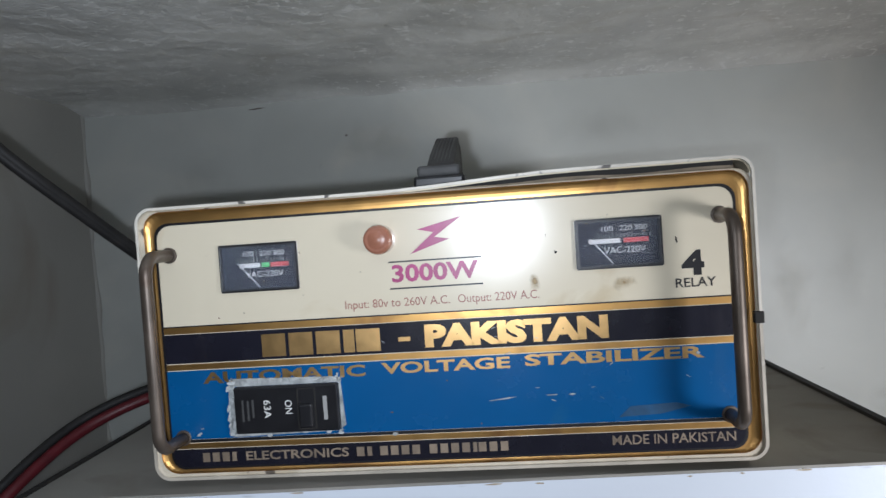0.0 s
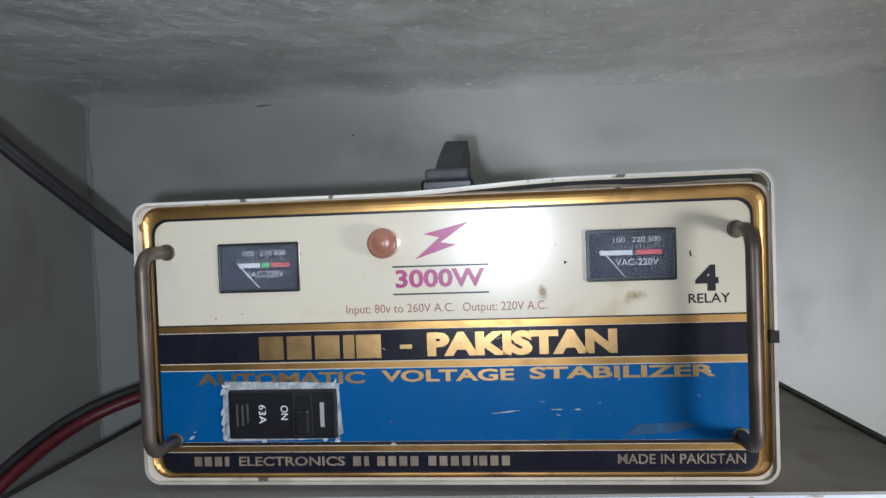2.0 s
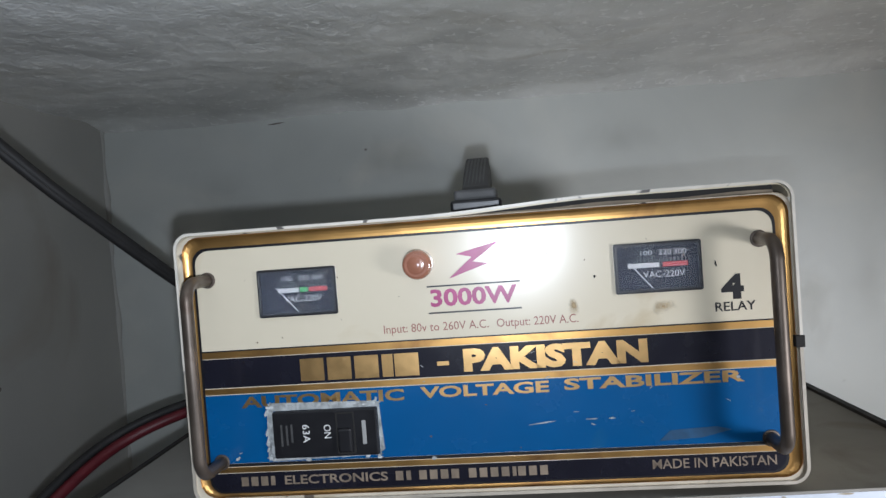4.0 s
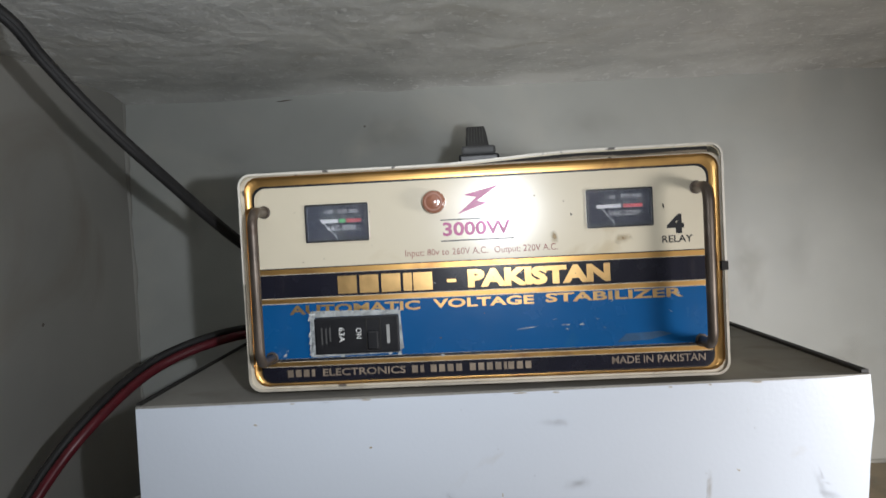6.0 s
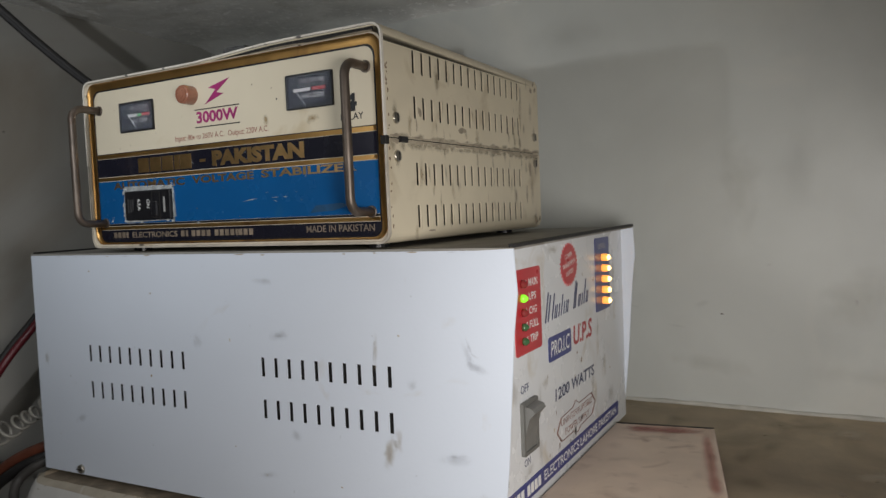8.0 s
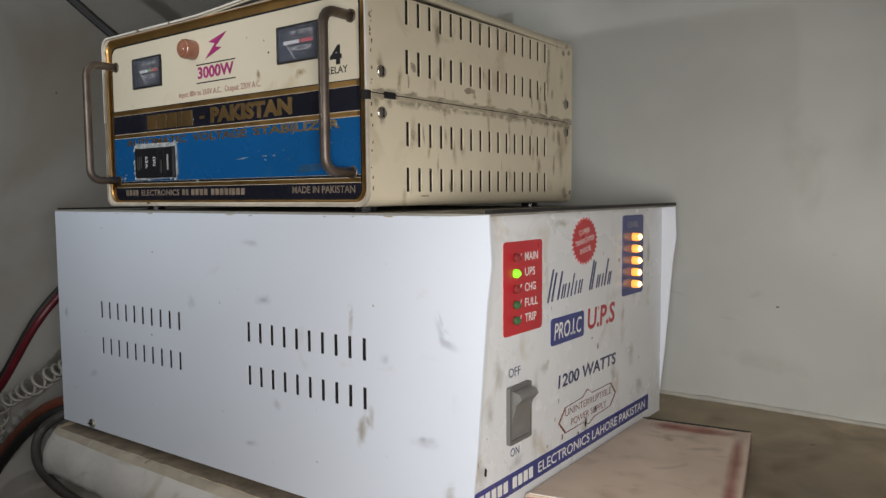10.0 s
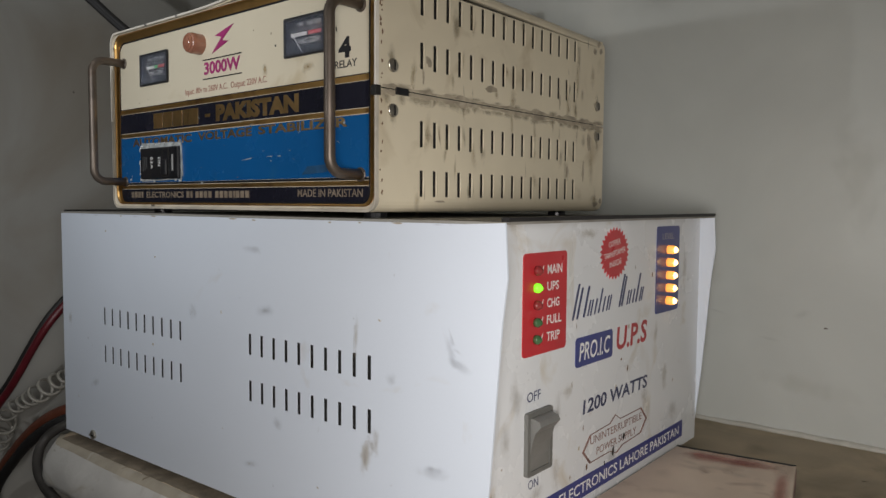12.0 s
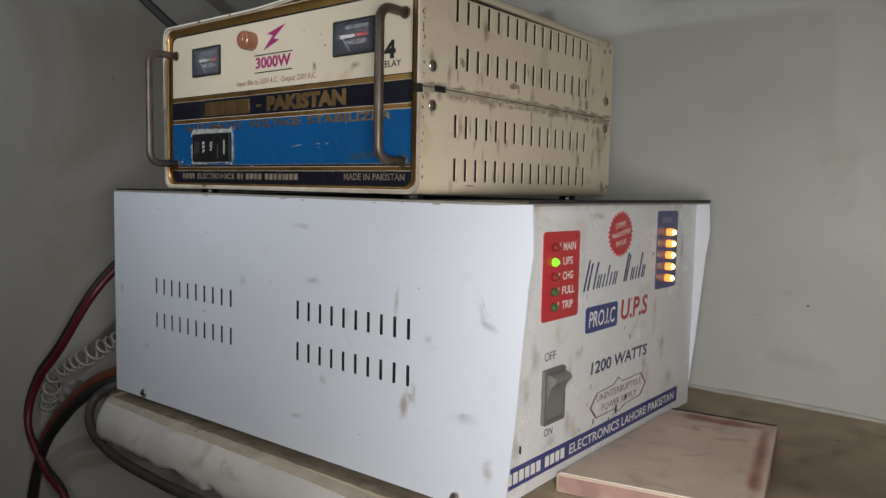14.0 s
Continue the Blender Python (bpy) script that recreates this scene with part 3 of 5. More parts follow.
high = [*arc(SX1 - R, SZ1 - R, R, 0, 90), *[(SX1 - R - (SX1 - SX0 - 2 * R) * i / 16, SZ1) for i in range(1, 16)], *arc(SX0 + R, SZ1 - R, R, 90, 180), (SX0, SEAM + 0.0004)]
base_case = part("base_case", shell(low, 0.0022, SY0, SY1), CREAM_CASE, stab)
lid = part("lid", shell(high, 0.0022, SY0 - 0.001, SY1, 1.0), CREAM_CASE, stab)
part("lid_rim", shell([(SX1, SEAM + 0.0004), (SX1, 1.490), (SX1, 1.512), *high], 0.0015, SY0 - 0.0035, SY0 - 0.001, 1.0, 0.01), LID_EDGE, lid, "chipped white front rim of the lid")
part("base_rim", shell([*low, (SX1, SEAM - 0.0004)], 0.0017, SY0 - 0.003, SY0 - 0.0006), BASE_EDGE, base_case, "grubby chipped front rim of the base")
part("inner_box", box(SX0 + 0.004, SX1 - 0.006, SY0 + 0.002, SY1 - 0.003, SZ0 + 0.004, SZ1 - 0.006), DARK, stab)
part("back_plate", box(SX0 + 0.002, SX1 - 0.002, SY1 - 0.0025, SY1, SZ0 + 0.002, SZ1 - 0.002), CREAM_CASE, stab)

# pierced side sheets, two rows of slots in each half
SLOTS = [0.4215 + 0.1945 * i / 15 for i in range(16)]
SIDE = on_side(SX1)
cuts = [(y - 0.0017, y + 0.0017) for y in SLOTS]
rows_high, rows_low = [(1.5155, 1.5325), (1.4815, 1.4985)], [(1.4315, 1.4485), (1.3995, 1.4165)]
part("lid_side", perforated(cuts, rows_high, SY0 - 0.001, SY1, SEAM + 0.0004, SZ1 - R, SIDE, 0.0006), CREAM_CASE, lid)
part("base_side", perforated(cuts, rows_low, SY0 - 0.001, SY1, SZ0 + R, SEAM - 0.0004, SIDE, 0.0006), CREAM_CASE, base_case)
lip = bmesh.new()
for k in range(6):
    z = -0.0078 + 0.0156 * k / 5
    s = 0.0015 * math.sin(math.pi * (k + 0.3) / 5.6)
    for a, b in ((0.0, 0.0), (0.0006, s * 0.5), (0.0018, 0.0)):
        lip.verts.new((b, a, z))
lip.verts.ensure_lookup_table()
for k in range(5):
    for j in range(2):
        a = 3 * k + j
        lip.faces.new([lip.verts[i] for i in (a, a + 1, a + 4, a + 3)])
lip_mesh = mesh_of("louvre_lip", lip, CREAM_CASE, True)
for (z0, z1), owner in ((rows_high[0], lid), (rows_high[1], lid), (rows_low[0], base_case), (rows_low[1], base_case)):
    for y in SLOTS:
        ob = hang(new("louvre_lip", lip_mesh), owner)
        ob.location = (SX1, y + 0.0015, (z0 + z1) / 2)

for y, z in ((0.394, 1.480), (0.394, 1.4525), (0.655, 1.482), (0.655, 1.4555)):
    bm = disc(pose(SX1, y, z, 90, 0, 90), 0.0042, 0.0016, 18, 0.0007)
    s = part("screw", bm, SCREW, stab)
    part("screw_slot", box(SX1 + 0.0019, SX1 + 0.0025, y - 0.0006, y + 0.0006, z - 0.003, z + 0.003), DARK, s)
part("seam_tab", box(SX1 - 0.001, SX1 + 0.0022, 0.3965, 0.407, 1.4625, 1.467, 0.0006), BLACK, stab, "black plastic tab in the seam")
# Dark block stands for the shade in the seam's gap at the rim.
part("rim_gap_shade", box(SX1 - 0.0040, SX1 + 0.0007, SY0 - 0.0042, SY0 + 0.0004, SEAM - 0.0050, SEAM + 0.0012, 0.0004), DARK, base_case, "dark block for the shaded seam gap at the rim")
for x in (0.02, 0.29):
    for y in (0.41, 0.64):
        part("foot", disc(pose(x, y, 1.3855), 0.008, 0.0042, 16), BLACK, stab)

# dark filler strip paints the shade in the gap under the lid's lifted corner
xs = [0.130 + 0.181 * k / 20 for k in range(21)]
part("lid_gap_shade", prism([(x, SZ1 - 0.0030) for x in xs] + [(x, SZ1 - 0.0012 + lid_lift(x)) for x in xs[::-1]], on_front(SY0 + 0.0012), 0.0010), DARK, lid)
part("bent_flange", prism([(x, SZ1 - 0.0019) for x in xs] + [(x, SZ1 - 0.0017 + 0.30 * lid_lift(x) * (1 + 0.4 * math.sin(90 * x))) for x in xs[::-1]], on_front(SY0 + 0.0001), 0.0006), DIRT_SHADE, lid, "brown bent flange in the gap under the lid")

# dirt along the seam and down from it
rnd = random.Random(11)
line = [(SY0 + 0.002 + 0.281 * k / 60, 0.0012 + 0.0028 * rnd.random() ** 2) for k in range(61)]
GRIME = material("seam_grime", (0.36, 0.31, 0.23), 0.6, vary=0.35, scale=90, stain=(0.55, 0.49, 0.37), stain_scale=40, stain_amount=0.06)
part("seam_grime", prism([(y, SEAM - 0.0008 - w) for y, w in line] + [(y, SEAM - 0.0006) for y, w in line[::-1]], on_side(SX1), 0.0002), GRIME, base_case, "brown dirt along the seam")
part("seam_grime", prism([(y, SEAM + 0.0006) for y, w in line] + [(y, SEAM + 0.0008 + 0.8 * w) for y, w in line[::-1]], on_side(SX1), 0.0002), GRIME, lid, "brown dirt along the seam")
for k, (y, z, ry, rz, tilt, owner) in enumerate(((0.592, 1.484, 0.0016, 0.016, 0, lid), (0.498, 1.478, 0.010, 0.003, 5, lid), (0.428, 1.487, 0.003, 0.005, 20, lid), (0.642, 1.449, 0.004, 0.010, 10, base_case), (0.632, 1.425, 0.0025, 0.012, -5, base_case), (0.655, 1.396, 0.006, 0.0018, 0, base_case), (0.650, 1.529, 0.004, 0.003, -20, lid), (0.44, 1.3965, 0.006, 0.001, 0, base_case))):
    blot(y, z, ry, rz, on_side(SX1), GRIME, owner, 200 + k, "stain", 0.0002, tilt)

SMUDGE = soft_stain("grey_brown_smudge", (0.27, 0.23, 0.16), 0.52)
rnd = random.Random(15)
for k in range(22):
    y = SY0 + 0.006 + 0.270 * k / 21
    blot(y, SEAM - 0.0035 - rnd.uniform(0, 0.0015), rnd.uniform(0.006, 0.012), rnd.uniform(0.0022, 0.0034) + 0.0018 * max(0, 1 - k / 8), on_side(SX1), SMUDGE, base_case, 840 + k, "seam_smudge", 0.00008 + 0.00002 * (k % 3), rnd.uniform(-3, 3))
    if k % 2:
        blot(y, SEAM + 0.0028, rnd.uniform(0.006, 0.012), rnd.uniform(0.0014, 0.0022), on_side(SX1), SMUDGE, lid, 870 + k, "seam_smudge", 0.00008, rnd.uniform(-3, 3))
for k, (y, z, rz, owner) in enumerate(((0.3935, 1.4850, 0.0080, lid), (0.3940, 1.4475, 0.0075, base_case), (0.655, 1.4870, 0.0060, lid), (0.656, 1.4490, 0.0100, base_case))):
    blot(y, z, 0.0036, rz, on_side(SX1), SMUDGE, owner, 820 + k, "screw_stain", 0.0001, 3)
for k, (y, z) in enumerate(((0.6610, 1.5310), (0.6570, 1.5365), (0.6640, 1.3985), (0.6540, 1.3955))):
    blot(y, z, 0.0035, 0.0026, on_side(SX1), GRIME, lid if z > SEAM else base_case, 830 + k, "worn_corner", 0.0002, 40)
FAINT = soft_stain("faint_brown_smear", (0.40, 0.32, 0.19), 0.40)
RUST = material("rusty_chip", (0.16, 0.09, 0.05), 0.7, vary=0.3, scale=200)
rnd = random.Random(31)
for k in range(30):
    high_half = k % 2
    y = rnd.choice(SLOTS) + rnd.uniform(0.001, 0.005)
    z = rnd.choice((1.507, 1.491, 1.476) if high_half else (1.456, 1.440, 1.424, 1.406)) + rnd.uniform(-0.004, 0.003)
    blot(y, z, rnd.uniform(0.0006, 0.0018), rnd.uniform(0.003, 0.008), on_side(SX1), FAINT if k % 5 else GRIME, lid if high_half else base_case, 500 + k, "stain", 0.00015, rnd.uniform(-12, 12))
for k in range(22):
    z = rnd.uniform(1.396, 1.536)
    blot(SY0 + rnd.uniform(0.0, 0.0022), z, rnd.uniform(0.0004, 0.0010), rnd.uniform(0.0006, 0.0022), on_side(SX1), RUST, lid if z > SEAM else base_case, 540 + k, "chip", 0.0002, rnd.uniform(-20, 20))
for y, z, ry, rz in ((0.655, 1.4575, 0.007, 0.006), (0.655, 1.4830, 0.006, 0.005), (0.646, 1.4280, 0.005, 0.014), (0.652, 1.4000, 0.009, 0.004), (0.620, 1.5000, 0.004, 0.012)):
    blot(y, z, ry, rz, on_side(SX1), FAINT, lid if z > SEAM else base_case, int(y * 1000 + z * 1000), "stain", 0.0001)

rnd = random.Random(52)
for k in range(34):
    high_half = k % 2
    y = rnd.uniform(0.41, 0.66)
    z = rnd.uniform(1.470, 1.535) if high_half else rnd.uniform(1.396, 1.460)
    tall = rnd.uniform(0.004, 0.014)
    blot(y, z, rnd.uniform(0.0012, 0.005), tall, on_side(SX1), (FAINT, SMUDGE, FAINT)[k % 3], lid if high_half else base_case, 900 + k, "stain", 0.00012 + 0.00001 * (k % 4), rnd.uniform(-10, 10))

# front plate and its printed fields
RIM = material("chipped_cream_rim", (0.56, 0.50, 0.39), 0.6, vary=0.15, scale=50, stain=(0.42, 0.33, 0.20), stain_scale=26, stain_amount=0.05, fleck=(0.10, 0.08, 0.06), fleck_scale=60, fleck_cut=0.66)
PX0, PX1, PZ0, PZ1, PR = -0.0025, 0.3105, 1.3955, 1.5325, 0.008
FY = 0.3838


def sloped_frame(outer, inner, y_out, y_in, thick, steps=6):
    """A bezel that dips in a hollow curve from the case's front edge back to the plate, of the given thickness."""
    bm = bmesh.new()
    n = len(outer)
    rows = []
    for k in range(steps + 1):
        a = math.pi / 2 * k / steps
        t, d = 1 - math.cos(a), math.sin(a)
        rows.append([bm.verts.new((x0 + (x1 - x0) * t, y_out + (y_in - y_out) * d, z0 + (z1 - z0) * t)) for (x0, z0), (x1, z1) in zip(outer, inner)])
    rows += [[bm.verts.new((x, y, z)) for x, z in line] for line, y in ((inner, y_in + thick), (outer, y_in + thick))]
    m = len(rows)
    for a in range(m):
        for i in range(n):
            j = (i + 1) % n
            bm.faces.new((rows[a][i], rows[a][j], rows[(a + 1) % m][j], rows[(a + 1) % m][i]))
    return bm


bezel_outer, bezel_inner = rounded(SX0 + 0.0040, SX1 - 0.0030, SZ0 + 0.0034, SZ1 - 0.0026, 0.0095), rounded(PX0 - 0.0008, PX1 + 0.0008, PZ0 - 0.0008, PZ1 + 0.0008, PR)
part("gold_frame", sloped_frame(bezel_outer, bezel_inner, SY0 - 0.0016, FY + 0.0003, 0.0012), GOLD, stab, "sloping gold border with worn brown patches")
part("front_rim", sloped_frame(rounded(SX0 + 0.0014, SX1 - 0.0014, SZ0 + 0.0014, SZ1 - 0.0018, 0.0085), rounded(SX0 + 0.0039, SX1 - 0.0029, SZ0 + 0.0033, SZ1 - 0.0025, 0.0095), SY0 - 0.0024, SY0 - 0.0012, 0.0006, 2), RIM, stab, "chipped cream rim of the front")
part("black_outline", ring(rounded(PX0 - 0.001, PX1 + 0.001, PZ0 - 0.001, PZ1 + 0.001, PR), rounded(PX0 + 0.0004, PX1 - 0.0004, PZ0 + 0.0004, PZ1 - 0.0004, PR), on_front(FY + 0.0022), 0.0020), BLACK_INK, stab)
plate = part("front_plate", prism(rounded(PX0, PX1, PZ0, PZ1, PR), on_front(FY + 0.0022), 0.0018), PLATE, stab, "cream printed front plate")
for name, mat, za, zb, label in (("gold_stripe", GOLD, 1.4712, 1.4748, ""), ("black_band", NAVY, 1.4545, 1.4708, "black band"), ("gold_stripe", GOLD, 1.4508, 1.4540, ""),
                                 ("blue_band", BLUE, 1.4115, 1.4503, "scratched blue field"), ("black_stripe", BLACK_INK, 1.4096, 1.4113, ""),
                                 ("gold_stripe", GOLD, 1.4062, 1.4092, ""), ("black_band", NAVY, PZ0 + 0.0002, 1.4058, "black band")):
    part(name, prism(round_slice(PX0 + 0.0003, PX1 - 0.0003, PZ0, PZ1, PR, za, zb), on_front(FY + 0.0004), 0.0004), mat, plate, label)
part("black_stripe", prism([(PX0 + 0.0003, 1.4748), (PX1 - 0.0003, 1.4748), (PX1 - 0.0003, 1.4755), (PX0 + 0.0003, 1.4755)], on_front(FY + 0.0004), 0.0004), BLACK_INK, plate)
INK = on_front(FY - 0.00002)
PLAIN = on_front(FY + 0.0003)
lettering("3000W", 0.1295, 0.1765, 1.4925, 1.5022, PLAIN, MAGENTA, plate, bold=0.03)
for z in (1.5038, 1.4893):
    part("rule_line", prism([(0.128, z - 0.0004), (0.1785, z - 0.0004), (0.1785, z + 0.0004), (0.128, z + 0.0004)], PLAIN, 0.0004), BLACK_INK, plate)
part("lightning_mark", prism([(0.1405, 1.5075), (0.1620, 1.5145), (0.1540, 1.5160), (0.1690, 1.5262), (0.1450, 1.5205), (0.1535, 1.5185)], PLAIN, 0.0004), MAGENTA, plate, "magenta lightning bolt")
lettering("Input: 80v to 260V A.C.", 0.1025, 0.1600, 1.4782, 1.4842, PLAIN, BROWN_INK, plate)
lettering("Output: 220V A.C.", 0.1645, 0.2080, 1.4782, 1.4842, PLAIN, BROWN_INK, plate)
plain_bars([1.1, 1.1, 1.1, 0.5, 1.1], 0.054, 0.1225, 1.4560, 1.4685, INK, GOLD_INK, plate, gap=0.13)
lettering("-", 0.1305, 0.1370, 1.4605, 1.4628, INK, GOLD_INK, plate, bold=0.02)
lettering("PAKISTAN", 0.1450, 0.2430, 1.4562, 1.4690, INK, GOLD_INK, plate, bold=0.06)
lettering("AUTOMATIC", 0.0185, 0.1110, 1.4425, 1.4490, INK, GOLD_INK, plate, bold=0.03)
lettering("VOLTAGE", 0.1200, 0.1900, 1.4430, 1.4493, INK, GOLD_INK, plate, bold=0.03)
lettering("STABILIZER", 0.1980, 0.2915, 1.4435, 1.4498, INK, GOLD_INK, plate, bold=0.03)
lettering("MADE IN PAKISTAN", 0.2415, 0.3050, 1.3990, 1.4042, INK, DULL_GOLD, plate, bold=0.01)
plain_bars([1, 1, 1, 0.6], 0.0150, 0.0355, 1.3985, 1.4036, INK, DULL_GOLD, plate, gap=0.3)
lettering("ELECTRONICS", 0.0400, 0.0985, 1.3985, 1.4036, INK, DULL_GOLD, plate, bold=0.02)
plain_bars([1, 0.6, -0.6, 1, 1, 1, 1, -0.6, 1, 1, 1, 1, 0.5, 1, 1, 1], 0.1030, 0.1880, 1.3985, 1.4036, INK, DULL_GOLD, plate, gap=0.3)
lettering("4", 0.2825, 0.2940, 1.4868, 1.5000, PLAIN, BLACK_INK, plate, bold=0.05)
lettering("RELAY", 0.2790, 0.2995, 1.4808, 1.4856, PLAIN, BLACK_INK, plate, bold=0.01)


def panel_meter(x0, x1, z0, z1, scale_mats, needle):
    m = part("panel_meter", ring(rounded(x0 - 0.001, x1 + 0.001, z0 - 0.001, z1 + 0.001, 0.001, 2), rounded(x0 + 0.0008, x1 - 0.0008, z0 + 0.0008, z1 - 0.0008, 0.0008, 2), on_front(FY + 0.0005), 0.0016), BLACK, stab, "small analogue volt meter with a dark face")
    part("meter_face", prism([(x0, z0), (x1, z0), (x1, z1), (x0, z1)], on_front(FY + 0.0004), 0.0004), METER, m)
    w, h = x1 - x0, z1 - z0
    at = on_front(FY + 0.00005)
    for a, b, mat in scale_mats:
        part("scale_band", prism([(x0 + a * w, z0 + 0.50 * h), (x0 + b * w, z0 + 0.50 * h), (x0 + b * w, z0 + 0.60 * h), (x0 + a * w, z0 + 0.60 * h)], at, 0.0001), mat, m)
    bm = bmesh.new()
    for k in range(15):
        x, tall = x0 + w * (0.26 + 0.62 * k / 14), 0.07 if k % 4 else 0.12
        prism([(x - 0.0001, z0 + 0.62 * h), (x + 0.0001, z0 + 0.62 * h), (x + 0.0001, z0 + (0.62 + tall) * h), (x - 0.0001, z0 + (0.62 + tall) * h)], at, 0.0001, bm)
    part("scale_ticks", bm, GREY_MARK, m)
    for s, a, b in (("100", 0.30, 0.44), ("220", 0.52, 0.67), ("300", 0.70, 0.85)):
        lettering(s, x0 + a * w, x0 + b * w, z0 + 0.76 * h, z0 + 0.87 * h, at, GREY_MARK, m, depth=0.0001)
    lettering("VAC-220V", x0 + 0.32 * w, x0 + 0.82 * w, z0 + 0.28 * h, z0 + 0.42 * h, at, GREY_MARK, m, depth=0.0001)
    a, b = Vector((x0 + w * needle[0], z0 + h * 0.06)), Vector((x0 + w * needle[1], z0 + h * 0.62))
    d = (b - a).normalized() * 0.00025
    part("needle", prism([(a.x - d.y, a.y + d.x), (a.x + d.y, a.y - d.x), (b.x + d.y, b.y - d.x), (b.x - d.y, b.y + d.x)], on_front(FY - 0.0003), 0.0002), GREY_MARK, m)
    pane = part("glass_pane", box(x0, x1, FY - 0.0016, FY - 0.0009, z0, z1), GLASS, m, "clear plastic window")
    pane.visible_shadow = False
    return m


panel_meter(0.0345, 0.0770, 1.4935, 1.5180, ((0.24, 0.52, GREY_MARK), (0.54, 0.64, GREEN_MARK), (0.66, 0.90, RED_MARK)), (0.50, 0.22))
panel_meter(0.2295, 0.2725, 1.4940, 1.5185, ((0.14, 0.52, GREY_MARK), (0.56, 0.86, RED_MARK)), (0.42, 0.16))

lamp = part("indicator_lamp", disc(pose(0.1245, FY + 0.0004, 1.5165, 90), 0.0080, 0.0105, 28, 0.001), AMBER, stab, "round amber indicator lamp")
part("lens_ring", ring([(0.1245 + 0.0062 * math.cos(a), 1.5165 + 0.0062 * math.sin(a)) for a in (2 * math.pi * k / 28 for k in range(28))], [(0.1245 + 0.0050 * math.cos(a), 1.5165 + 0.0050 * math.sin(a)) for a in (2 * math.pi * k / 28 for k in range(28))], on_front(FY - 0.0098), 0.0012), AMBER, lamp)
part("lamp_centre", disc(pose(0.1245, FY - 0.0108, 1.5165, 90), 0.0035, 0.0008, 20, 0.0004), AMBER, lamp)

# breaker switch with its torn surround
bx0, bx1, bz0, bz1 = 0.0365, 0.0955, 1.4140, 1.4400
rnd = random.Random(4)
outer = [(x + rnd.uniform(-0.0016, 0.0012), z + rnd.uniform(-0.0012, 0.0018)) for x, z in rounded(bx0 - 0.0042, bx1 + 0.0022, bz0 - 0.0016, bz1 + 0.0040, 0.003, 9)]
part("torn_edge", ring(outer, rounded(bx0 - 0.0002, bx1 + 0.0002, bz0 - 0.0002, bz1 + 0.0002, 0.001, 9), on_front(FY + 0.0003), 0.0011), PUTTY, plate, "rough white glue round the breaker")
for k in range(26):
    side4 = k % 3
    x, z = ((rnd.uniform(bx0 - 0.004, bx0 - 0.0012), rnd.uniform(bz0, bz1 + 0.003)), (rnd.uniform(bx0 - 0.004, bx1), bz1 + rnd.uniform(0.0010, 0.0038)), (rnd.uniform(bx0, bx1), bz0 - rnd.uniform(0.0004, 0.0018)))[side4]
    blot(x, z, rnd.uniform(0.0010, 0.0034), rnd.uniform(0.0006, 0.0014), on_front(FY - 0.0007), GLUE, plate, 800 + k, "glue_lump", rnd.uniform(0.0003, 0.0012), (80, 4, -4)[side4] + rnd.uniform(-15, 15))
breaker = part("breaker_switch", box(bx0, bx1, FY - 0.0035, FY + 0.001, bz0, bz1, 0.0010), BLACK, stab, "black push breaker with white markings")
part("toggle", box(0.0735, 0.0815, FY - 0.0062, FY - 0.003, 1.4165, 1.4300, 0.0012), BLACK, breaker)
part("toggle_well", ring(rounded(0.0725, 0.0830, 1.4155, 1.4385, 0.001, 2), rounded(0.0733, 0.0822, 1.4163, 1.4377, 0.001, 2), on_front(FY - 0.0034), 0.0006), DARK, breaker)
BRK = on_front(FY - 0.0034)
lettering("63A", 0.0535, 0.0575, 1.4225, 1.4325, BRK, WHITE_INK, breaker, turn=-90)
lettering("ON", 0.0655, 0.0695, 1.4245, 1.4320, BRK, WHITE_INK, breaker, turn=-90)
for x, za, zb in ((0.0870, 1.4205, 1.4335), (0.0410, 1.4210, 1.4330), (0.0440, 1.4215, 1.4325), (0.0468, 1.4230, 1.4330)):
    w = 0.0022 if x > 0.08 else 0.0011
    part("plain_bar", prism([(x, za), (x + w, za), (x + w, zb), (x, zb)], BRK, 0.0003), GREY_MARK if x > 0.08 else GREY_PLASTIC, breaker)


def front_handle(x, z0, z1, out):
    r, bend = 0.0034, 0.010
    y1 = FY - out
    line = [Vector((x, FY + 0.001, z1)), Vector((x, y1 + bend, z1))]
    for k in range(1, 7):
        a = radians(90 * k / 6)
        line.append(Vector((x, y1 + bend - bend * math.sin(a), z1 - bend + bend * math.cos(a))))
    for k in range(0, 7):
        a = radians(90 * k / 6)
        line.append(Vector((x, y1 + bend - bend * math.cos(a), z0 + bend - bend * math.sin(a))))
    line.append(Vector((x, FY + 0.001, z0)))
    h = part("handle", tube(line, r, 14), STEEL, stab, "bent steel bar handle, tarnished brown", True)
    for z in (z0, z1):
        part("collar", disc(pose(x, FY + 0.0005, z, 90), 0.0045, 0.0014, 18), STEEL, h)


front_handle(0.0045, 1.4125, 1.5155, 0.0278)
front_handle(0.3030, 1.4130, 1.5175, 0.0255)

# folded strap end on the lid
bm = bmesh.new()
rows = []
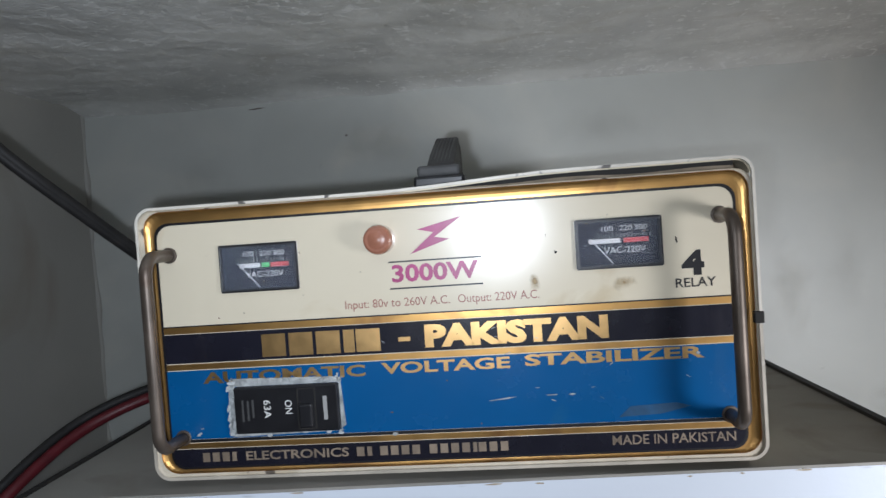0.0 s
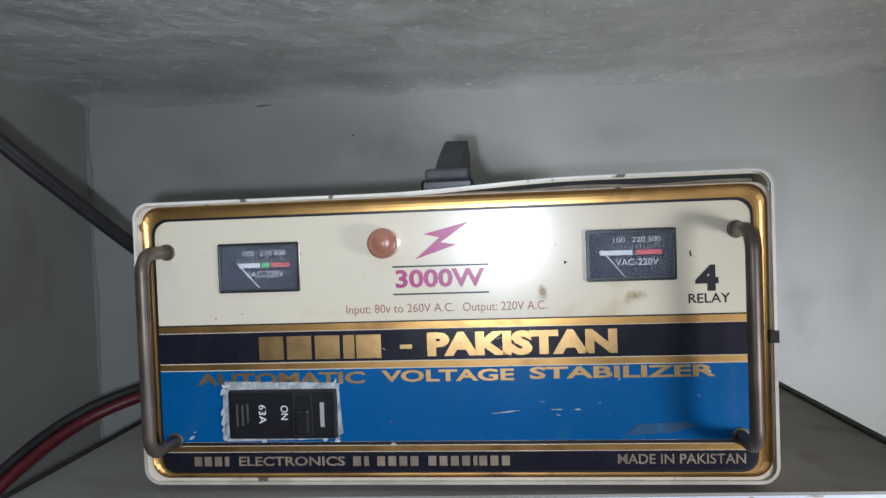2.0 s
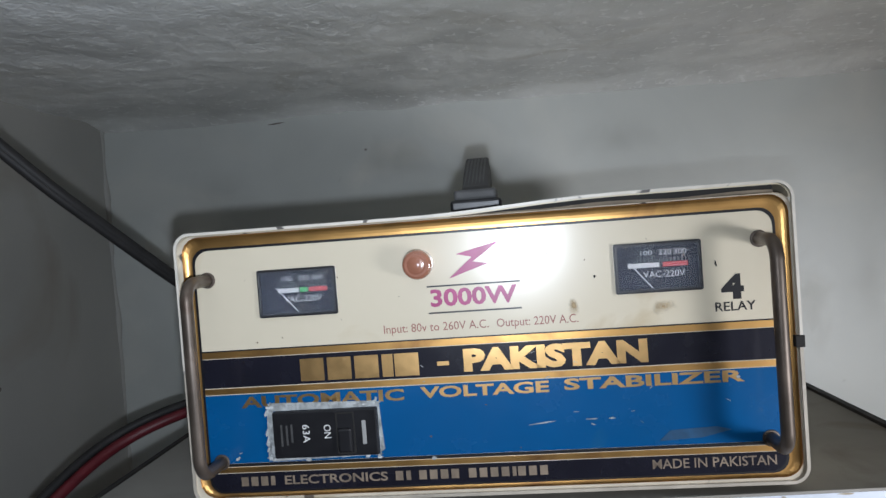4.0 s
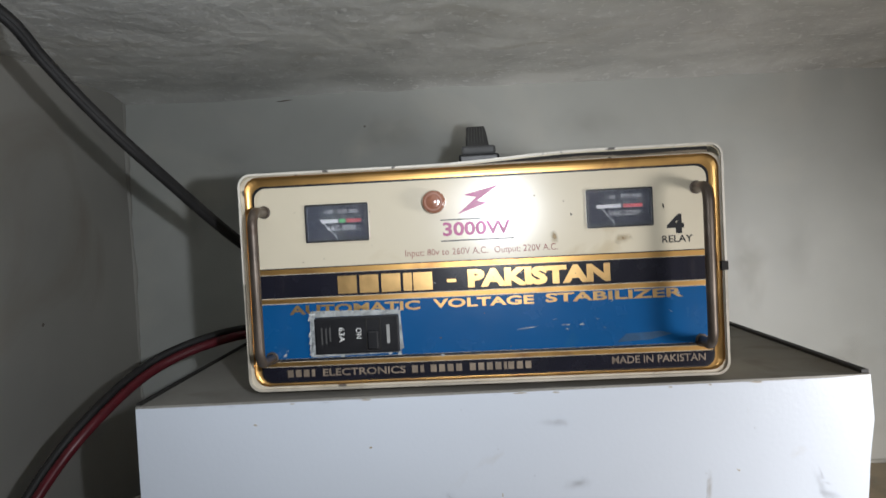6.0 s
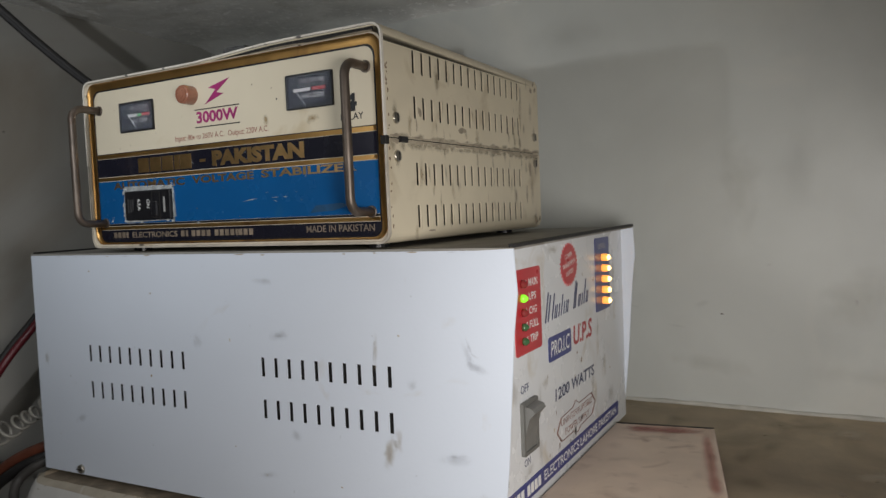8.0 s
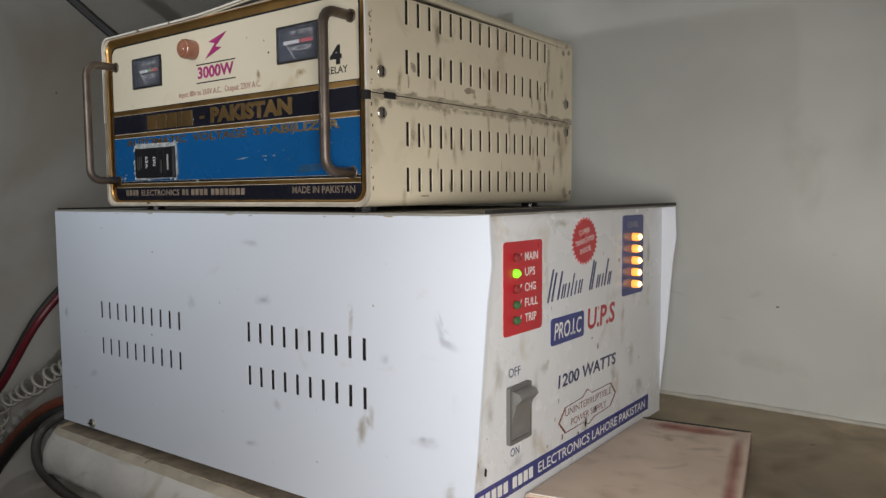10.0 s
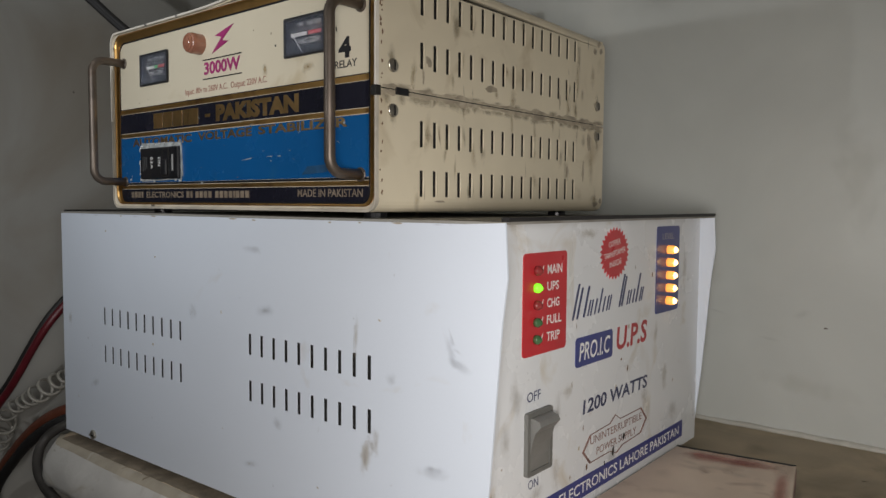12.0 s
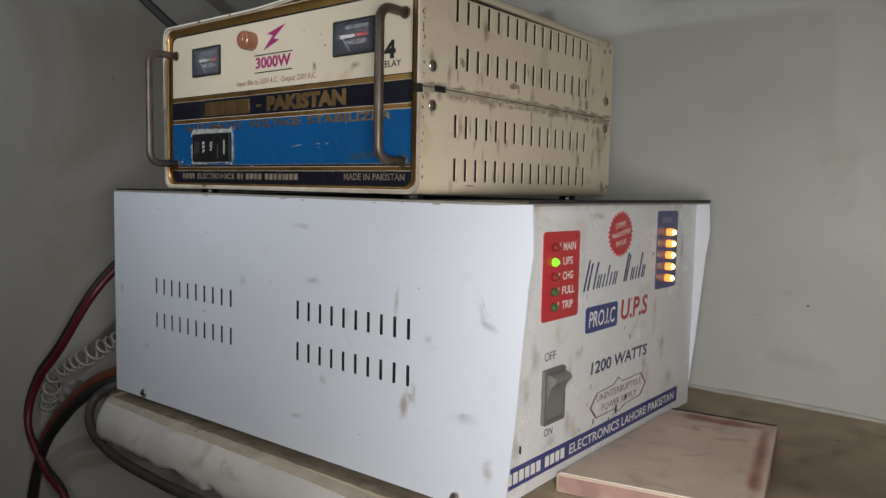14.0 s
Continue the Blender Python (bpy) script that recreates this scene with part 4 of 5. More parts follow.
for y, z0, z1, w in ((0.414, 1.5465, 1.5530, 0.0082), (0.424, 1.5465, 1.5585, 0.0082), (0.450, 1.5465, 1.5675, 0.0082), (0.480, 1.5465, 1.5765, 0.0080), (0.497, 1.5465, 1.5815, 0.0078), (0.504, 1.5465, 1.5805, 0.0076), (0.508, 1.5465, 1.5740, 0.0086), (0.512, 1.5465, 1.5560, 0.0086)):
    x = 0.1545 + 0.0022 * (0.512 - y) / 0.1
    rows.append([bm.verts.new((x + a, y, z)) for a, z in ((-w, z0), (w, z0), (w, z1 - 0.001), (w - 0.001, z1), (-w + 0.001, z1), (-w, z1 - 0.001))])
for a, b in zip(rows, rows[1:]):
    for k in range(6):
        bm.faces.new((a[k], a[(k + 1) % 6], b[(k + 1) % 6], b[k]))
bm.faces.new(rows[0])
bm.faces.new(rows[-1][::-1])
strap = part("carry_strap", bm, GREY_PLASTIC, stab, "dusty black ribbed plastic strap end")
for k in range(6):
    x = 0.1552 - 0.0056 + 0.0022 * k
    part("rib", tube([Vector((x, 0.4245, 1.5580)), Vector((x, 0.450, 1.5673)), Vector((x, 0.480, 1.5768)), Vector((x, 0.494, 1.5808))], 0.0006, 6), RIB, strap)
b = part("strap_bracket", box(0.1425, 0.1715, 0.400, 0.424, 1.5420, 1.5500, 0.0018), BLACK, stab)
part("bracket_cap", box(0.1445, 0.1690, 0.403, 0.422, 1.5495, 1.5560, 0.0018), GREY_PLASTIC, b)

for k, (x, z, rx, rz, tilt) in enumerate(((0.2525, 1.4850, 0.006, 0.0035, 10), (0.2060, 1.4885, 0.003, 0.004, 0), (0.2180, 1.5035, 0.0008, 0.001, 0), (0.2805, 1.5060, 0.0006, 0.002, 10))):
    blot(x, z, rx, rz, PLAIN, STAIN if k < 2 else DARK, plate, k, "stain", 0.0003, tilt)
for k, (x, z, rx, rz, tilt) in enumerate(((0.185, 1.4265, 0.008, 0.0004, 6), (0.2115, 1.4275, 0.004, 0.0004, 0), (0.222, 1.4275, 0.002, 0.0006, 0), (0.288, 1.4460, 0.0012, 0.0012, 0), (0.125, 1.4100, 0.0016, 0.0012, 0), (0.014, 1.4140, 0.002, 0.001, 30))):
    blot(x, z, rx, rz, INK, PUTTY, plate, 20 + k, "scratch", 0.0003, tilt)
rnd = random.Random(77)
for k in range(26):
    blot(rnd.uniform(0.01, 0.30), rnd.choice((rnd.uniform(1.478, 1.530), rnd.uniform(1.478, 1.530), rnd.uniform(1.413, 1.448))), rnd.uniform(0.0002, 0.0007), rnd.uniform(0.0002, 0.0009), PLAIN if k % 3 else INK, (STAIN, RUST)[k % 2], plate, 600 + k, "speck", 0.00045 if k % 3 else 0.0002, rnd.uniform(0, 90))
for k in range(16):
    blot(rnd.uniform(0.01, 0.30), rnd.uniform(1.413, 1.468), rnd.uniform(0.0004, 0.0030), rnd.uniform(0.0001, 0.0003), INK, PUTTY, plate, 640 + k, "scratch", 0.0002, rnd.uniform(-50, 50))
part("worn_patch", prism([(0.246, 1.4140), (0.268, 1.4150), (0.283, 1.4185), (0.276, 1.4205), (0.252, 1.4195)], INK, 0.0002), material("worn_teal", (0.012, 0.065, 0.15), 0.5, vary=0.3, scale=120), plate)

# ---- power unit ----
UX0, UX1, UY0, UY1, UZ0, UZ1 = -0.0890, 0.414, 0.380, 0.738, 1.1752, 1.3855
ups = thing("power_unit", (0.414, 0.380, 1.168), "white metal backup power unit with slotted sides, on the shelf", "power supply", turn=1.4)
XF = 0.388
cover = part("top_cover", prism([(UX0, UY0), (UX1, UY0), (UX1 - 0.005, UY1), (UX0, UY1)], pose(0, 0, UZ1 - 0.0015), 0.0015), UPS_TOP, ups, "dusty sheet top with a forward lip, shade painted in")
part("edge_strip", prism([(UX1 - 0.0045, UY0 + 0.003), (UX1 + 0.0004, UY0 + 0.003), (UX1 - 0.0046, UY1), (UX1 - 0.0095, UY1)], pose(0, 0, UZ1), 0.0024), CABLE_BLACK, cover, "raised black strip along the top's edge")
part("edge_strip", prism([(UX0 - 0.0004, UY0 + 0.003), (UX0 + 0.0030, UY0 + 0.003), (UX0 + 0.0030, UY1), (UX0 - 0.0004, UY1)], pose(0, 0, UZ1), 0.0016), CABLE_BLACK, cover, "raised black strip along the top's edge")
HOOD = [(UX1, UZ1 - 0.0005), (0.4157, 1.355), (0.4125, 1.330), (0.4055, 1.240), (0.3990, 1.1790), (0.3990, UZ0)]
step = 0.1185 / 9
cols = [-0.0115 + step * i for i in range(10)] + [0.1955 + step * i for i in range(10)]
u_cuts = [(c - 0.0018, c + 0.0018) for c in cols]
NEAR = pose(0, UY0, 0, 90, 0, 0)
bm = perforated(u_cuts, [(1.2850, 1.3005), (1.2510, 1.2665)], UX0, XF, UZ0, UZ1 - 0.0016, NEAR, 0.0008)
prism([(XF, UZ1 - 0.0016), (XF, UZ0), *HOOD[::-1]], pose(0, UY0 + 0.0015, 0, 90, 0, 0), 0.0015, bm)
side = part("side_panel", bm, UPS_WHITE, ups, "white side sheet with four blocks of slots")
bm = box(UX0, XF, UY1 - 0.0015, UY1, UZ0, UZ1 - 0.0016)
prism([(XF, UZ1 - 0.0016), (XF, UZ0), *[(x - 0.005, z) for x, z in HOOD[::-1]]], pose(0, UY1, 0, 90, 0, 0), 0.0015, bm)
part("side_panel", bm, UPS_WHITE, ups)
part("inner_box", box(UX0 + 0.004, XF - 0.006, UY0 + 0.0035, UY1 - 0.004, UZ0 + 0.003, UZ1 - 0.004), DARK, ups)
part("back_panel", box(UX0, UX0 + 0.0015, UY0 + 0.0015, UY1 - 0.0015, UZ0, UZ1 - 0.0016), UPS_WHITE, ups)
part("base_plate", box(UX0 + 0.0015, XF - 0.002, UY0 + 0.002, UY1 - 0.002, UZ0 - 0.001, UZ0 + 0.001), UPS_WHITE, ups)
front = part("front_panel", box(XF - 0.0015, XF, UY0 + 0.0015, UY1 - 0.0015, UZ0 + 0.002, UZ1 - 0.0016), UPS_FRONT, ups, "grubby white front with printed labels")
for x in (-0.035, 0.36):
    s = part("screw", disc(pose(x, UY0, 1.1805, 90), 0.0042, 0.0022, 18, 0.001), SCREW, ups)
    part("screw_slot", box(x - 0.003, x + 0.003, UY0 - 0.0035, UY0 - 0.0026, 1.1800, 1.1810), DARK, s)
for x in (-0.07, 0.36):
    for y in (0.41, 0.71):
        part("foot", disc(pose(x, y, 1.1678), 0.009, 0.0078, 14), BLACK, ups)

FP = on_side(XF)
FP2 = on_side(XF + 0.0004)
red = part("red_label", prism(rounded(0.438, 0.4915, 1.2990, 1.3645, 0.003), FP, 0.0005), RED_LABEL, front, "red label with five status lamps")
for k, word in enumerate(("MAIN", "UPS", "CHG", "FULL", "TRIP")):
    z = 1.3532 - 0.0110 * k
    lettering(word, 0.4665, 0.4665 + (0.0185, 0.0145, 0.0155, 0.0185, 0.0165)[k], z - 0.0030, z + 0.0030, FP2, WHITE_INK, red, bold=0.015)
    led = part("status_led", disc(on_side(XF + 0.0003) @ Matrix.Translation((0.4530, z, 0)), 0.0031, 0.0030, 16, 0.0022), (LED_RED, LED_GREEN, LED_RED, LED_OFF, LED_OFF)[k], red, ("unlit status lamp", "lit green status lamp", "unlit status lamp", "unlit green lamp", "unlit lamp")[k], True)
    if k != 1:
        part("scrape", prism([(0.459, z - 0.002), (0.4605, z - 0.001), (0.462, z + 0.003), (0.4608, z + 0.002)], FP2, 0.0003), WHITE_INK, red)
level = part("level_label", prism(rounded(0.6385, 0.6865, 1.3045, 1.3775, 0.003), FP, 0.0005), NAVY_LABEL, front, "navy label with a row of five lit amber lamps")
lettering("LEVEL", 0.6500, 0.6745, 1.3665, 1.3715, FP2, GREY_MARK, level)
for k in range(5):
    z = 1.3575 - 0.01085 * k
    led = part("level_led", disc(on_side(XF + 0.0003) @ Matrix.Translation((0.6620, z, 0)), 0.0036, 0.0062, 16, 0.0010), LED_ON, level, "lit amber lamp", True)
    part("lens_tip", disc(on_side(XF + 0.0060) @ Matrix.Translation((0.6620, z, 0)), 0.0027, 0.0018, 16, 0.0016), LED_TIP, led, "glaring lens tip", True)
star = []
for k in range(56):
    a, q = 2 * math.pi * k / 56, 1.0 if k % 2 else 0.84
    star.append((0.5625 + 0.0235 * q * math.cos(a), 1.3590 + 0.0195 * q * math.sin(a)))
seal = part("round_seal", prism(star, FP, 0.0005), RED_LABEL, front, "red starburst seal")
TILTED = on_side(XF + 0.0004) @ Matrix.Translation((0.5625, 1.3590, 0)) @ pose(0, 0, 0, 0, 0, 8)
for word, z in (("COPPER", 0.0058), ("TRANSFORMER", -0.0018), ("INSIDE", -0.0094)):
    half = 0.0016 * len(word)
    lettering(word, -half, half, z, z + 0.0042, TILTED, WHITE_INK, seal)
# plain slanted bars, tall and low, where the maker's name stands in script
for x, tall in ((0.501, 0.024), (0.507, 0.021), (0.5165, 0.021), (0.5225, 0.0105), (0.5265, 0.0105), (0.5325, 0.0105), (0.5385, 0.017), (0.5450, 0.0105), (0.5510, 0.0105), (0.5550, 0.0105), (0.5720, 0.024), (0.5760, 0.022), (0.5850, 0.0105), (0.5890, 0.0105), (0.5950, 0.0105), (0.6010, 0.022), (0.6075, 0.0105), (0.6110, 0.0105)):
    z, w = 1.3160 + 0.03 * (x - 0.503), 0.0011 if tall > 0.02 else 0.0008
    lean = 0.36 * tall
    part("plain_script_bar", prism([(x - w, z), (x, z - 0.0004), (x + w, z), (x + lean + w, z + tall), (x + lean, z + tall + 0.0004), (x + lean - w, z + tall)], FP, 0.0004), DARK_INK, front)
pro = part("navy_label", prism(rounded(0.5055, 0.5615, 1.2815, 1.3025, 0.003), FP, 0.0005), NAVY_LABEL, front)
lettering("PRO.I.C", 0.5105, 0.5570, 1.2855, 1.2985, FP2, WHITE_INK, pro, bold=0.01, shear=0.15)
lettering("U.P.S", 0.5690, 0.6235, 1.2845, 1.3025, FP, RED_INK, front, bold=0.025, shear=0.1)
lettering("1200 WATTS", 0.5180, 0.6265, 1.2460, 1.2565, FP, DARK_INK, front, bold=0.02, shear=0.08)
hexa = [(0.5180, 1.2185), (0.5290, 1.2290), (0.5600, 1.2305), (0.5690, 1.2355), (0.5780, 1.2305), (0.6160, 1.2310), (0.6270, 1.2200), (0.6160, 1.2100), (0.5830, 1.2085), (0.5720, 1.2045), (0.5610, 1.2085), (0.5290, 1.2080)]
BADGE_INK = material("faded_brown_ink", (0.21, 0.115, 0.095), 0.5, vary=0.25, scale=80)
mid = Vector((0.5725, 1.2195))
inset = [tuple(mid + (Vector(p) - mid) * 0.955) for p in hexa]
badge = part("outlined_badge", ring(hexa, inset, FP, 0.0005), BADGE_INK, front, "brown outlined badge")
lettering("UNINTERRUPTIBLE", 0.5300, 0.6170, 1.2212, 1.2270, FP, BADGE_INK, badge)
lettering("POWER SUPPLY", 0.5400, 0.6070, 1.2115, 1.2173, FP, BADGE_INK, badge)
bar = part("navy_strip", prism([(0.3830, 1.1862), (0.7040, 1.1862), (0.7040, 1.2010), (0.3830, 1.2010)], FP, 0.0005), NAVY_LABEL, front)
plain_bars([1] * 7 + [-0.6] + [1] * 4, 0.3920, 0.4800, 1.1895, 1.1975, FP2, WHITE_INK, bar, gap=0.3)
lettering("ELECTRONICS LAHORE PAKISTAN", 0.4860, 0.6960, 1.1895, 1.1975, FP2, WHITE_INK, bar, bold=0.01)
lettering("OFF", 0.4450, 0.4610, 1.2695, 1.2760, FP, DARK_INK, front)
lettering("ON", 0.4475, 0.4595, 1.2125, 1.2185, FP, DARK_INK, front)

# rocker switch
sw = part("rocker_switch", ring(rounded(0.4420, 0.4720, 1.2225, 1.2635, 0.0015, 3), rounded(0.4450, 0.4690, 1.2255, 1.2605, 0.001, 3), FP, 0.0030), SWITCH_RIM, ups, "grey rocker switch, top edge out")
rock = [(0.0005, 1.2256), (0.0022, 1.2256), (0.0026, 1.2340), (0.0036, 1.2420), (0.0062, 1.2510), (0.0105, 1.2560), (0.0090, 1.2590), (0.0040, 1.2604), (0.0005, 1.2604)]
bm = bmesh.new()
ends = [[bm.verts.new((XF + a, y, z)) for a, z in rock] for y in (0.4453, 0.4687)]
bm.faces.new(ends[0])
bm.faces.new(ends[1][::-1])
for i in range(len(rock)):
    j = (i + 1) % len(rock)
    bm.faces.new((ends[0][i], ends[0][j], ends[1][j], ends[1][i]))
part("rocker", bm, SWITCH, sw)

# the front sheet sits a little askew between the side sheets
hinge = Vector((XF, UY0 + 0.002, 0))
askew = Matrix.Translation(hinge) @ Matrix.Rotation(radians(-1.3), 4, "Z") @ Matrix.Translation(-hinge)
for ob in (front, sw):
    ob.matrix_basis = askew @ ob.matrix_basis

for k, (x, z, rx, rz, tilt) in enumerate(((0.2140, 1.3190, 0.005, 0.0020, 0), (0.3790, 1.3180, 0.0016, 0.0070, 20), (0.3830, 1.3120, 0.0040, 0.0012, -25), (0.3010, 1.3080, 0.0005, 0.008, -4), (0.1080, 1.3030, 0.0008, 0.0010, 0), (0.268, 1.2440, 0.0004, 0.003, -20), (0.3650, 1.2400, 0.006, 0.0012, 5), (0.16, 1.345, 0.0010, 0.0008, 0), (0.335, 1.352, 0.0008, 0.0010, 0), (0.05, 1.25, 0.0012, 0.0010, 0))):
    blot(x, z, rx, rz, pose(0, UY0, 0, 90, 0, 0), SCUFF, side, 40 + k, "scuff", 0.0002, tilt)
for k, (x, z, rx, rz, tilt) in enumerate(((0.310, 1.2350, 0.0035, 0.011, -12), (0.317, 1.2420, 0.002, 0.006, 5))):
    blot(x, z, rx, rz, pose(0, UY0, 0, 90, 0, 0), RUST_STAIN, side, 60 + k, "stain", 0.0002, tilt)
for k, (y, z, ry, rz) in enumerate(((0.566, 1.2080, 0.002, 0.004), (0.584, 1.2150, 0.0022, 0.003), (0.552, 1.2020, 0.001, 0.002), (0.415, 1.2120, 0.0018, 0.0045), (0.406, 1.2200, 0.0012, 0.0030), (0.500, 1.2060, 0.0018, 0.0020), (0.425, 1.1990, 0.001, 0.0014))):
    blot(y, z, ry, rz, FP2, STAIN if k > 3 else DARK, front, 80 + k, "grime", 0.0002)

rnd = random.Random(91)
for k in range(20):
    blot(rnd.uniform(0.39, 0.72), rnd.uniform(1.205, 1.375), rnd.uniform(0.0004, 0.0016), rnd.uniform(0.0006, 0.0030), FP, (STAIN, GRIME, RUST)[k % 3], front, 700 + k, "grime", 0.0001, rnd.uniform(-25, 25))
for k in range(18):
    blot(rnd.uniform(-0.08, 0.38), rnd.uniform(1.185, 1.375), rnd.uniform(0.0003, 0.0012), rnd.uniform(0.0003, 0.0016), NEAR, (SCUFF, GRIME)[k % 2], side, 730 + k, "speck", 0.00015, rnd.uniform(0, 90))
for k in range(14):
    blot(rnd.uniform(-0.08, 0.385), UZ1 - 0.0016 - rnd.uniform(0.0006, 0.0014), rnd.uniform(0.001, 0.006), 0.0006, NEAR, (GRIME, SCUFF)[k % 2], side, 760 + k, "chip", 0.00015)

for k, (x, z, rx, rz, tilt, mat) in enumerate(((0.214, 1.319, 0.010, 0.005, 10, SCUFF), (0.378, 1.312, 0.003, 0.011, 22, SCUFF), (0.384, 1.304, 0.009, 0.003, -20, SCUFF), (0.303, 1.312, 0.0022, 0.013, -4, RUST_STAIN), (0.312, 1.236, 0.005, 0.013, -14, RUST_STAIN), (0.320, 1.246, 0.0035, 0.009, 6, RUST_STAIN), (0.366, 1.238, 0.013, 0.004, 8, SCUFF), (0.333, 1.288, 0.004, 0.004, 0, SCUFF), (0.226, 1.240, 0.005, 0.005, 0, SCUFF), (0.195, 1.205, 0.010, 0.003, 5, SCUFF), (0.385, 1.205, 0.005, 0.010, 0, RUST_STAIN), (0.125, 1.310, 0.006, 0.006, 0, SCUFF), (-0.03, 1.230, 0.008, 0.004, 20, SCUFF), (-0.075, 1.285, 0.004, 0.007, 0, RUST_STAIN), (0.20, 1.362, 0.012, 0.003, 0, SCUFF))):
    blot(x, z, rx, rz, NEAR, mat, side, 960 + k, "smudge", 0.00018 + 0.00001 * (k % 4), tilt)
for k, (y, z, ry, rz, tilt, mat) in enumerate(((0.432, 1.275, 0.006, 0.016, 6, GRIME_SOFT), (0.420, 1.250, 0.005, 0.014, 0, GRIME_SOFT), (0.482, 1.255, 0.005, 0.013, -5, GRIME_SOFT), (0.495, 1.268, 0.009, 0.005, 0, RUST_STAIN), (0.410, 1.210, 0.006, 0.012, 0, GRIME_SOFT), (0.455, 1.207, 0.012, 0.006, 5, GRIME_SOFT), (0.480, 1.215, 0.006, 0.012, 0, RUST_STAIN), (0.565, 1.206, 0.010, 0.006, 0, GRIME_SOFT), (0.620, 1.240, 0.005, 0.012, 0, RUST_STAIN), (0.660, 1.250, 0.006, 0.016, 0, RUST_STAIN), (0.680, 1.215, 0.010, 0.010, 0, GRIME_SOFT), (0.640, 1.290, 0.004, 0.012, 0, RUST_STAIN), (0.520, 1.375, 0.016, 0.004, 0, RUST_STAIN), (0.700, 1.340, 0.005, 0.020, 0, RUST_STAIN))):
    blot(y, z, ry, rz, FP, mat, front, 980 + k, "smudge", 0.00055 + 0.00001 * (k % 4), tilt)

# ---- loose tile ----
tile = thing("loose_tile", (0.450, 0.580, 1.168), "cream glazed tile with pink border lying askew on the shelf", "tile")
TILE_SIDE = material("dusty_tile_side", (0.34, 0.215, 0.18), 0.7, vary=0.2, scale=40, stain=(0.44, 0.34, 0.27), stain_scale=30, stain_amount=0.05)
TILE_TOP = 1.1825
FL, FR, BR, BL = Vector((0.3910, 0.4610)), Vector((0.5300, 0.4920)), Vector((0.4860, 0.6980)), Vector((0.3910, 0.6840))
bm = prism([tuple(p) for p in (FL, FR, BR, BL)], pose(0, 0, 1.168), TILE_TOP - 1.168)
bmesh.ops.bevel(bm, geom=bm.edges[:], offset=0.0012, segments=2, affect="EDGES", profile=0.5)
body = part("tile_body", bm, TILE, tile)
TOP = pose(0, 0, TILE_TOP)


def along(p, q, t, inward):
    """A place on the tile's edge from p to q, moved inward."""
    d = (q - p).normalized()
    at = p.lerp(q, t) + Vector((-d.y, d.x)) * inward
    return at.x, at.y, math.degrees(math.atan2(d.y, d.x))


for name, p, q, label in (("side_face", FR, BR, "dusty pinkish side"), ("front_face", FL, FR, "dusty pinkish front")):
    d = (q - p).normalized()
    out = Vector((d.y, -d.x)) * 0.0005
    a, b = p + d * 0.0022, q - d * 0.0022
    part(name, prism([tuple(a), tuple(a + out), tuple(b + out), tuple(b)], pose(0, 0, 1.1688), 0.0120), TILE_SIDE, body, label)
PINK_BLUSH = soft_stain("pink_blush", (0.40, 0.13, 0.11), 0.55, 30)
TILE_DIRT = soft_stain("brown_tile_dirt", (0.20, 0.14, 0.09), 0.15, 50)
rnd = random.Random(21)
for k, (t, inward, rx, ry) in enumerate(((0.52, 0.0170, 0.040, 0.0125), (0.30, 0.0150, 0.022, 0.0105), (0.74, 0.0150, 0.018, 0.0110))):
    x, y, tilt = along(BR, BL, t, inward)
    blot(x, y, rx, ry, TOP, PINK_BLUSH, body, 1000 + k, "pink_border", 0.0002 + 0.00006 * k, tilt)
for k, (t, rx) in enumerate(((0.50, 0.076), (0.25, 0.038), (0.75, 0.038))):
    x, y, tilt = along(FR, BR, t, 0.0085)
    blot(x, y, rx, 0.0060, TOP, PINK_BLUSH, body, 1010 + k, "pink_border", 0.0005 + 0.00006 * k, tilt)
GLAZE = material("bright_glazed_edge", (0.72, 0.66, 0.58), 0.2, vary=0.1, scale=120)
d = (FR - FL).normalized()
n = Vector((-d.y, d.x))
part("glazed_edge", prism([tuple(FL + d * 0.003 + n * 0.0012), tuple(FR - d * 0.022 + n * 0.0012), tuple(FR - d * 0.022 + n * 0.0032), tuple(FL + d * 0.003 + n * 0.0028)], TOP, 0.0007), GLAZE, body, "bright ridge along the front edge")
for k, (x, y, rx, ry, tilt) in enumerate(((0.437, 0.648, 0.012, 0.005, 15), (0.456, 0.645, 0.010, 0.006, 0), (0.475, 0.630, 0.007, 0.012, 20), (0.416, 0.648, 0.010, 0.005, -10), (0.425, 0.575, 0.012, 0.006, 30), (0.495, 0.560, 0.006, 0.014, 12), (0.440, 0.540, 0.014, 0.009, 10), (0.500, 0.600, 0.004, 0.016, 12), (0.410, 0.610, 0.009, 0.012, 0))):
    blot(x, y, rx, ry, TOP, TILE_DIRT, body, 1030 + k, "smudge", 0.0007 + 0.00004 * k, tilt)
d = (BL - BR).normalized()
n = Vector((-d.y, d.x))
ragged = [BR.lerp(BL, 0.02 + 0.95 * k / 30) + n * (0.0020 + rnd.uniform(-0.0006, 0.0006)) for k in range(31)]
# Ragged dark strip paints the shaded gap behind the tile onto its edge.
part("back_gap_shade", prism([tuple(p) for p in ragged] + [tuple(BL + n * 0.0002), tuple(BR + n * 0.0002)], TOP, 0.0009), DARK, body, "ragged dark strip for the shaded gap behind the tile")


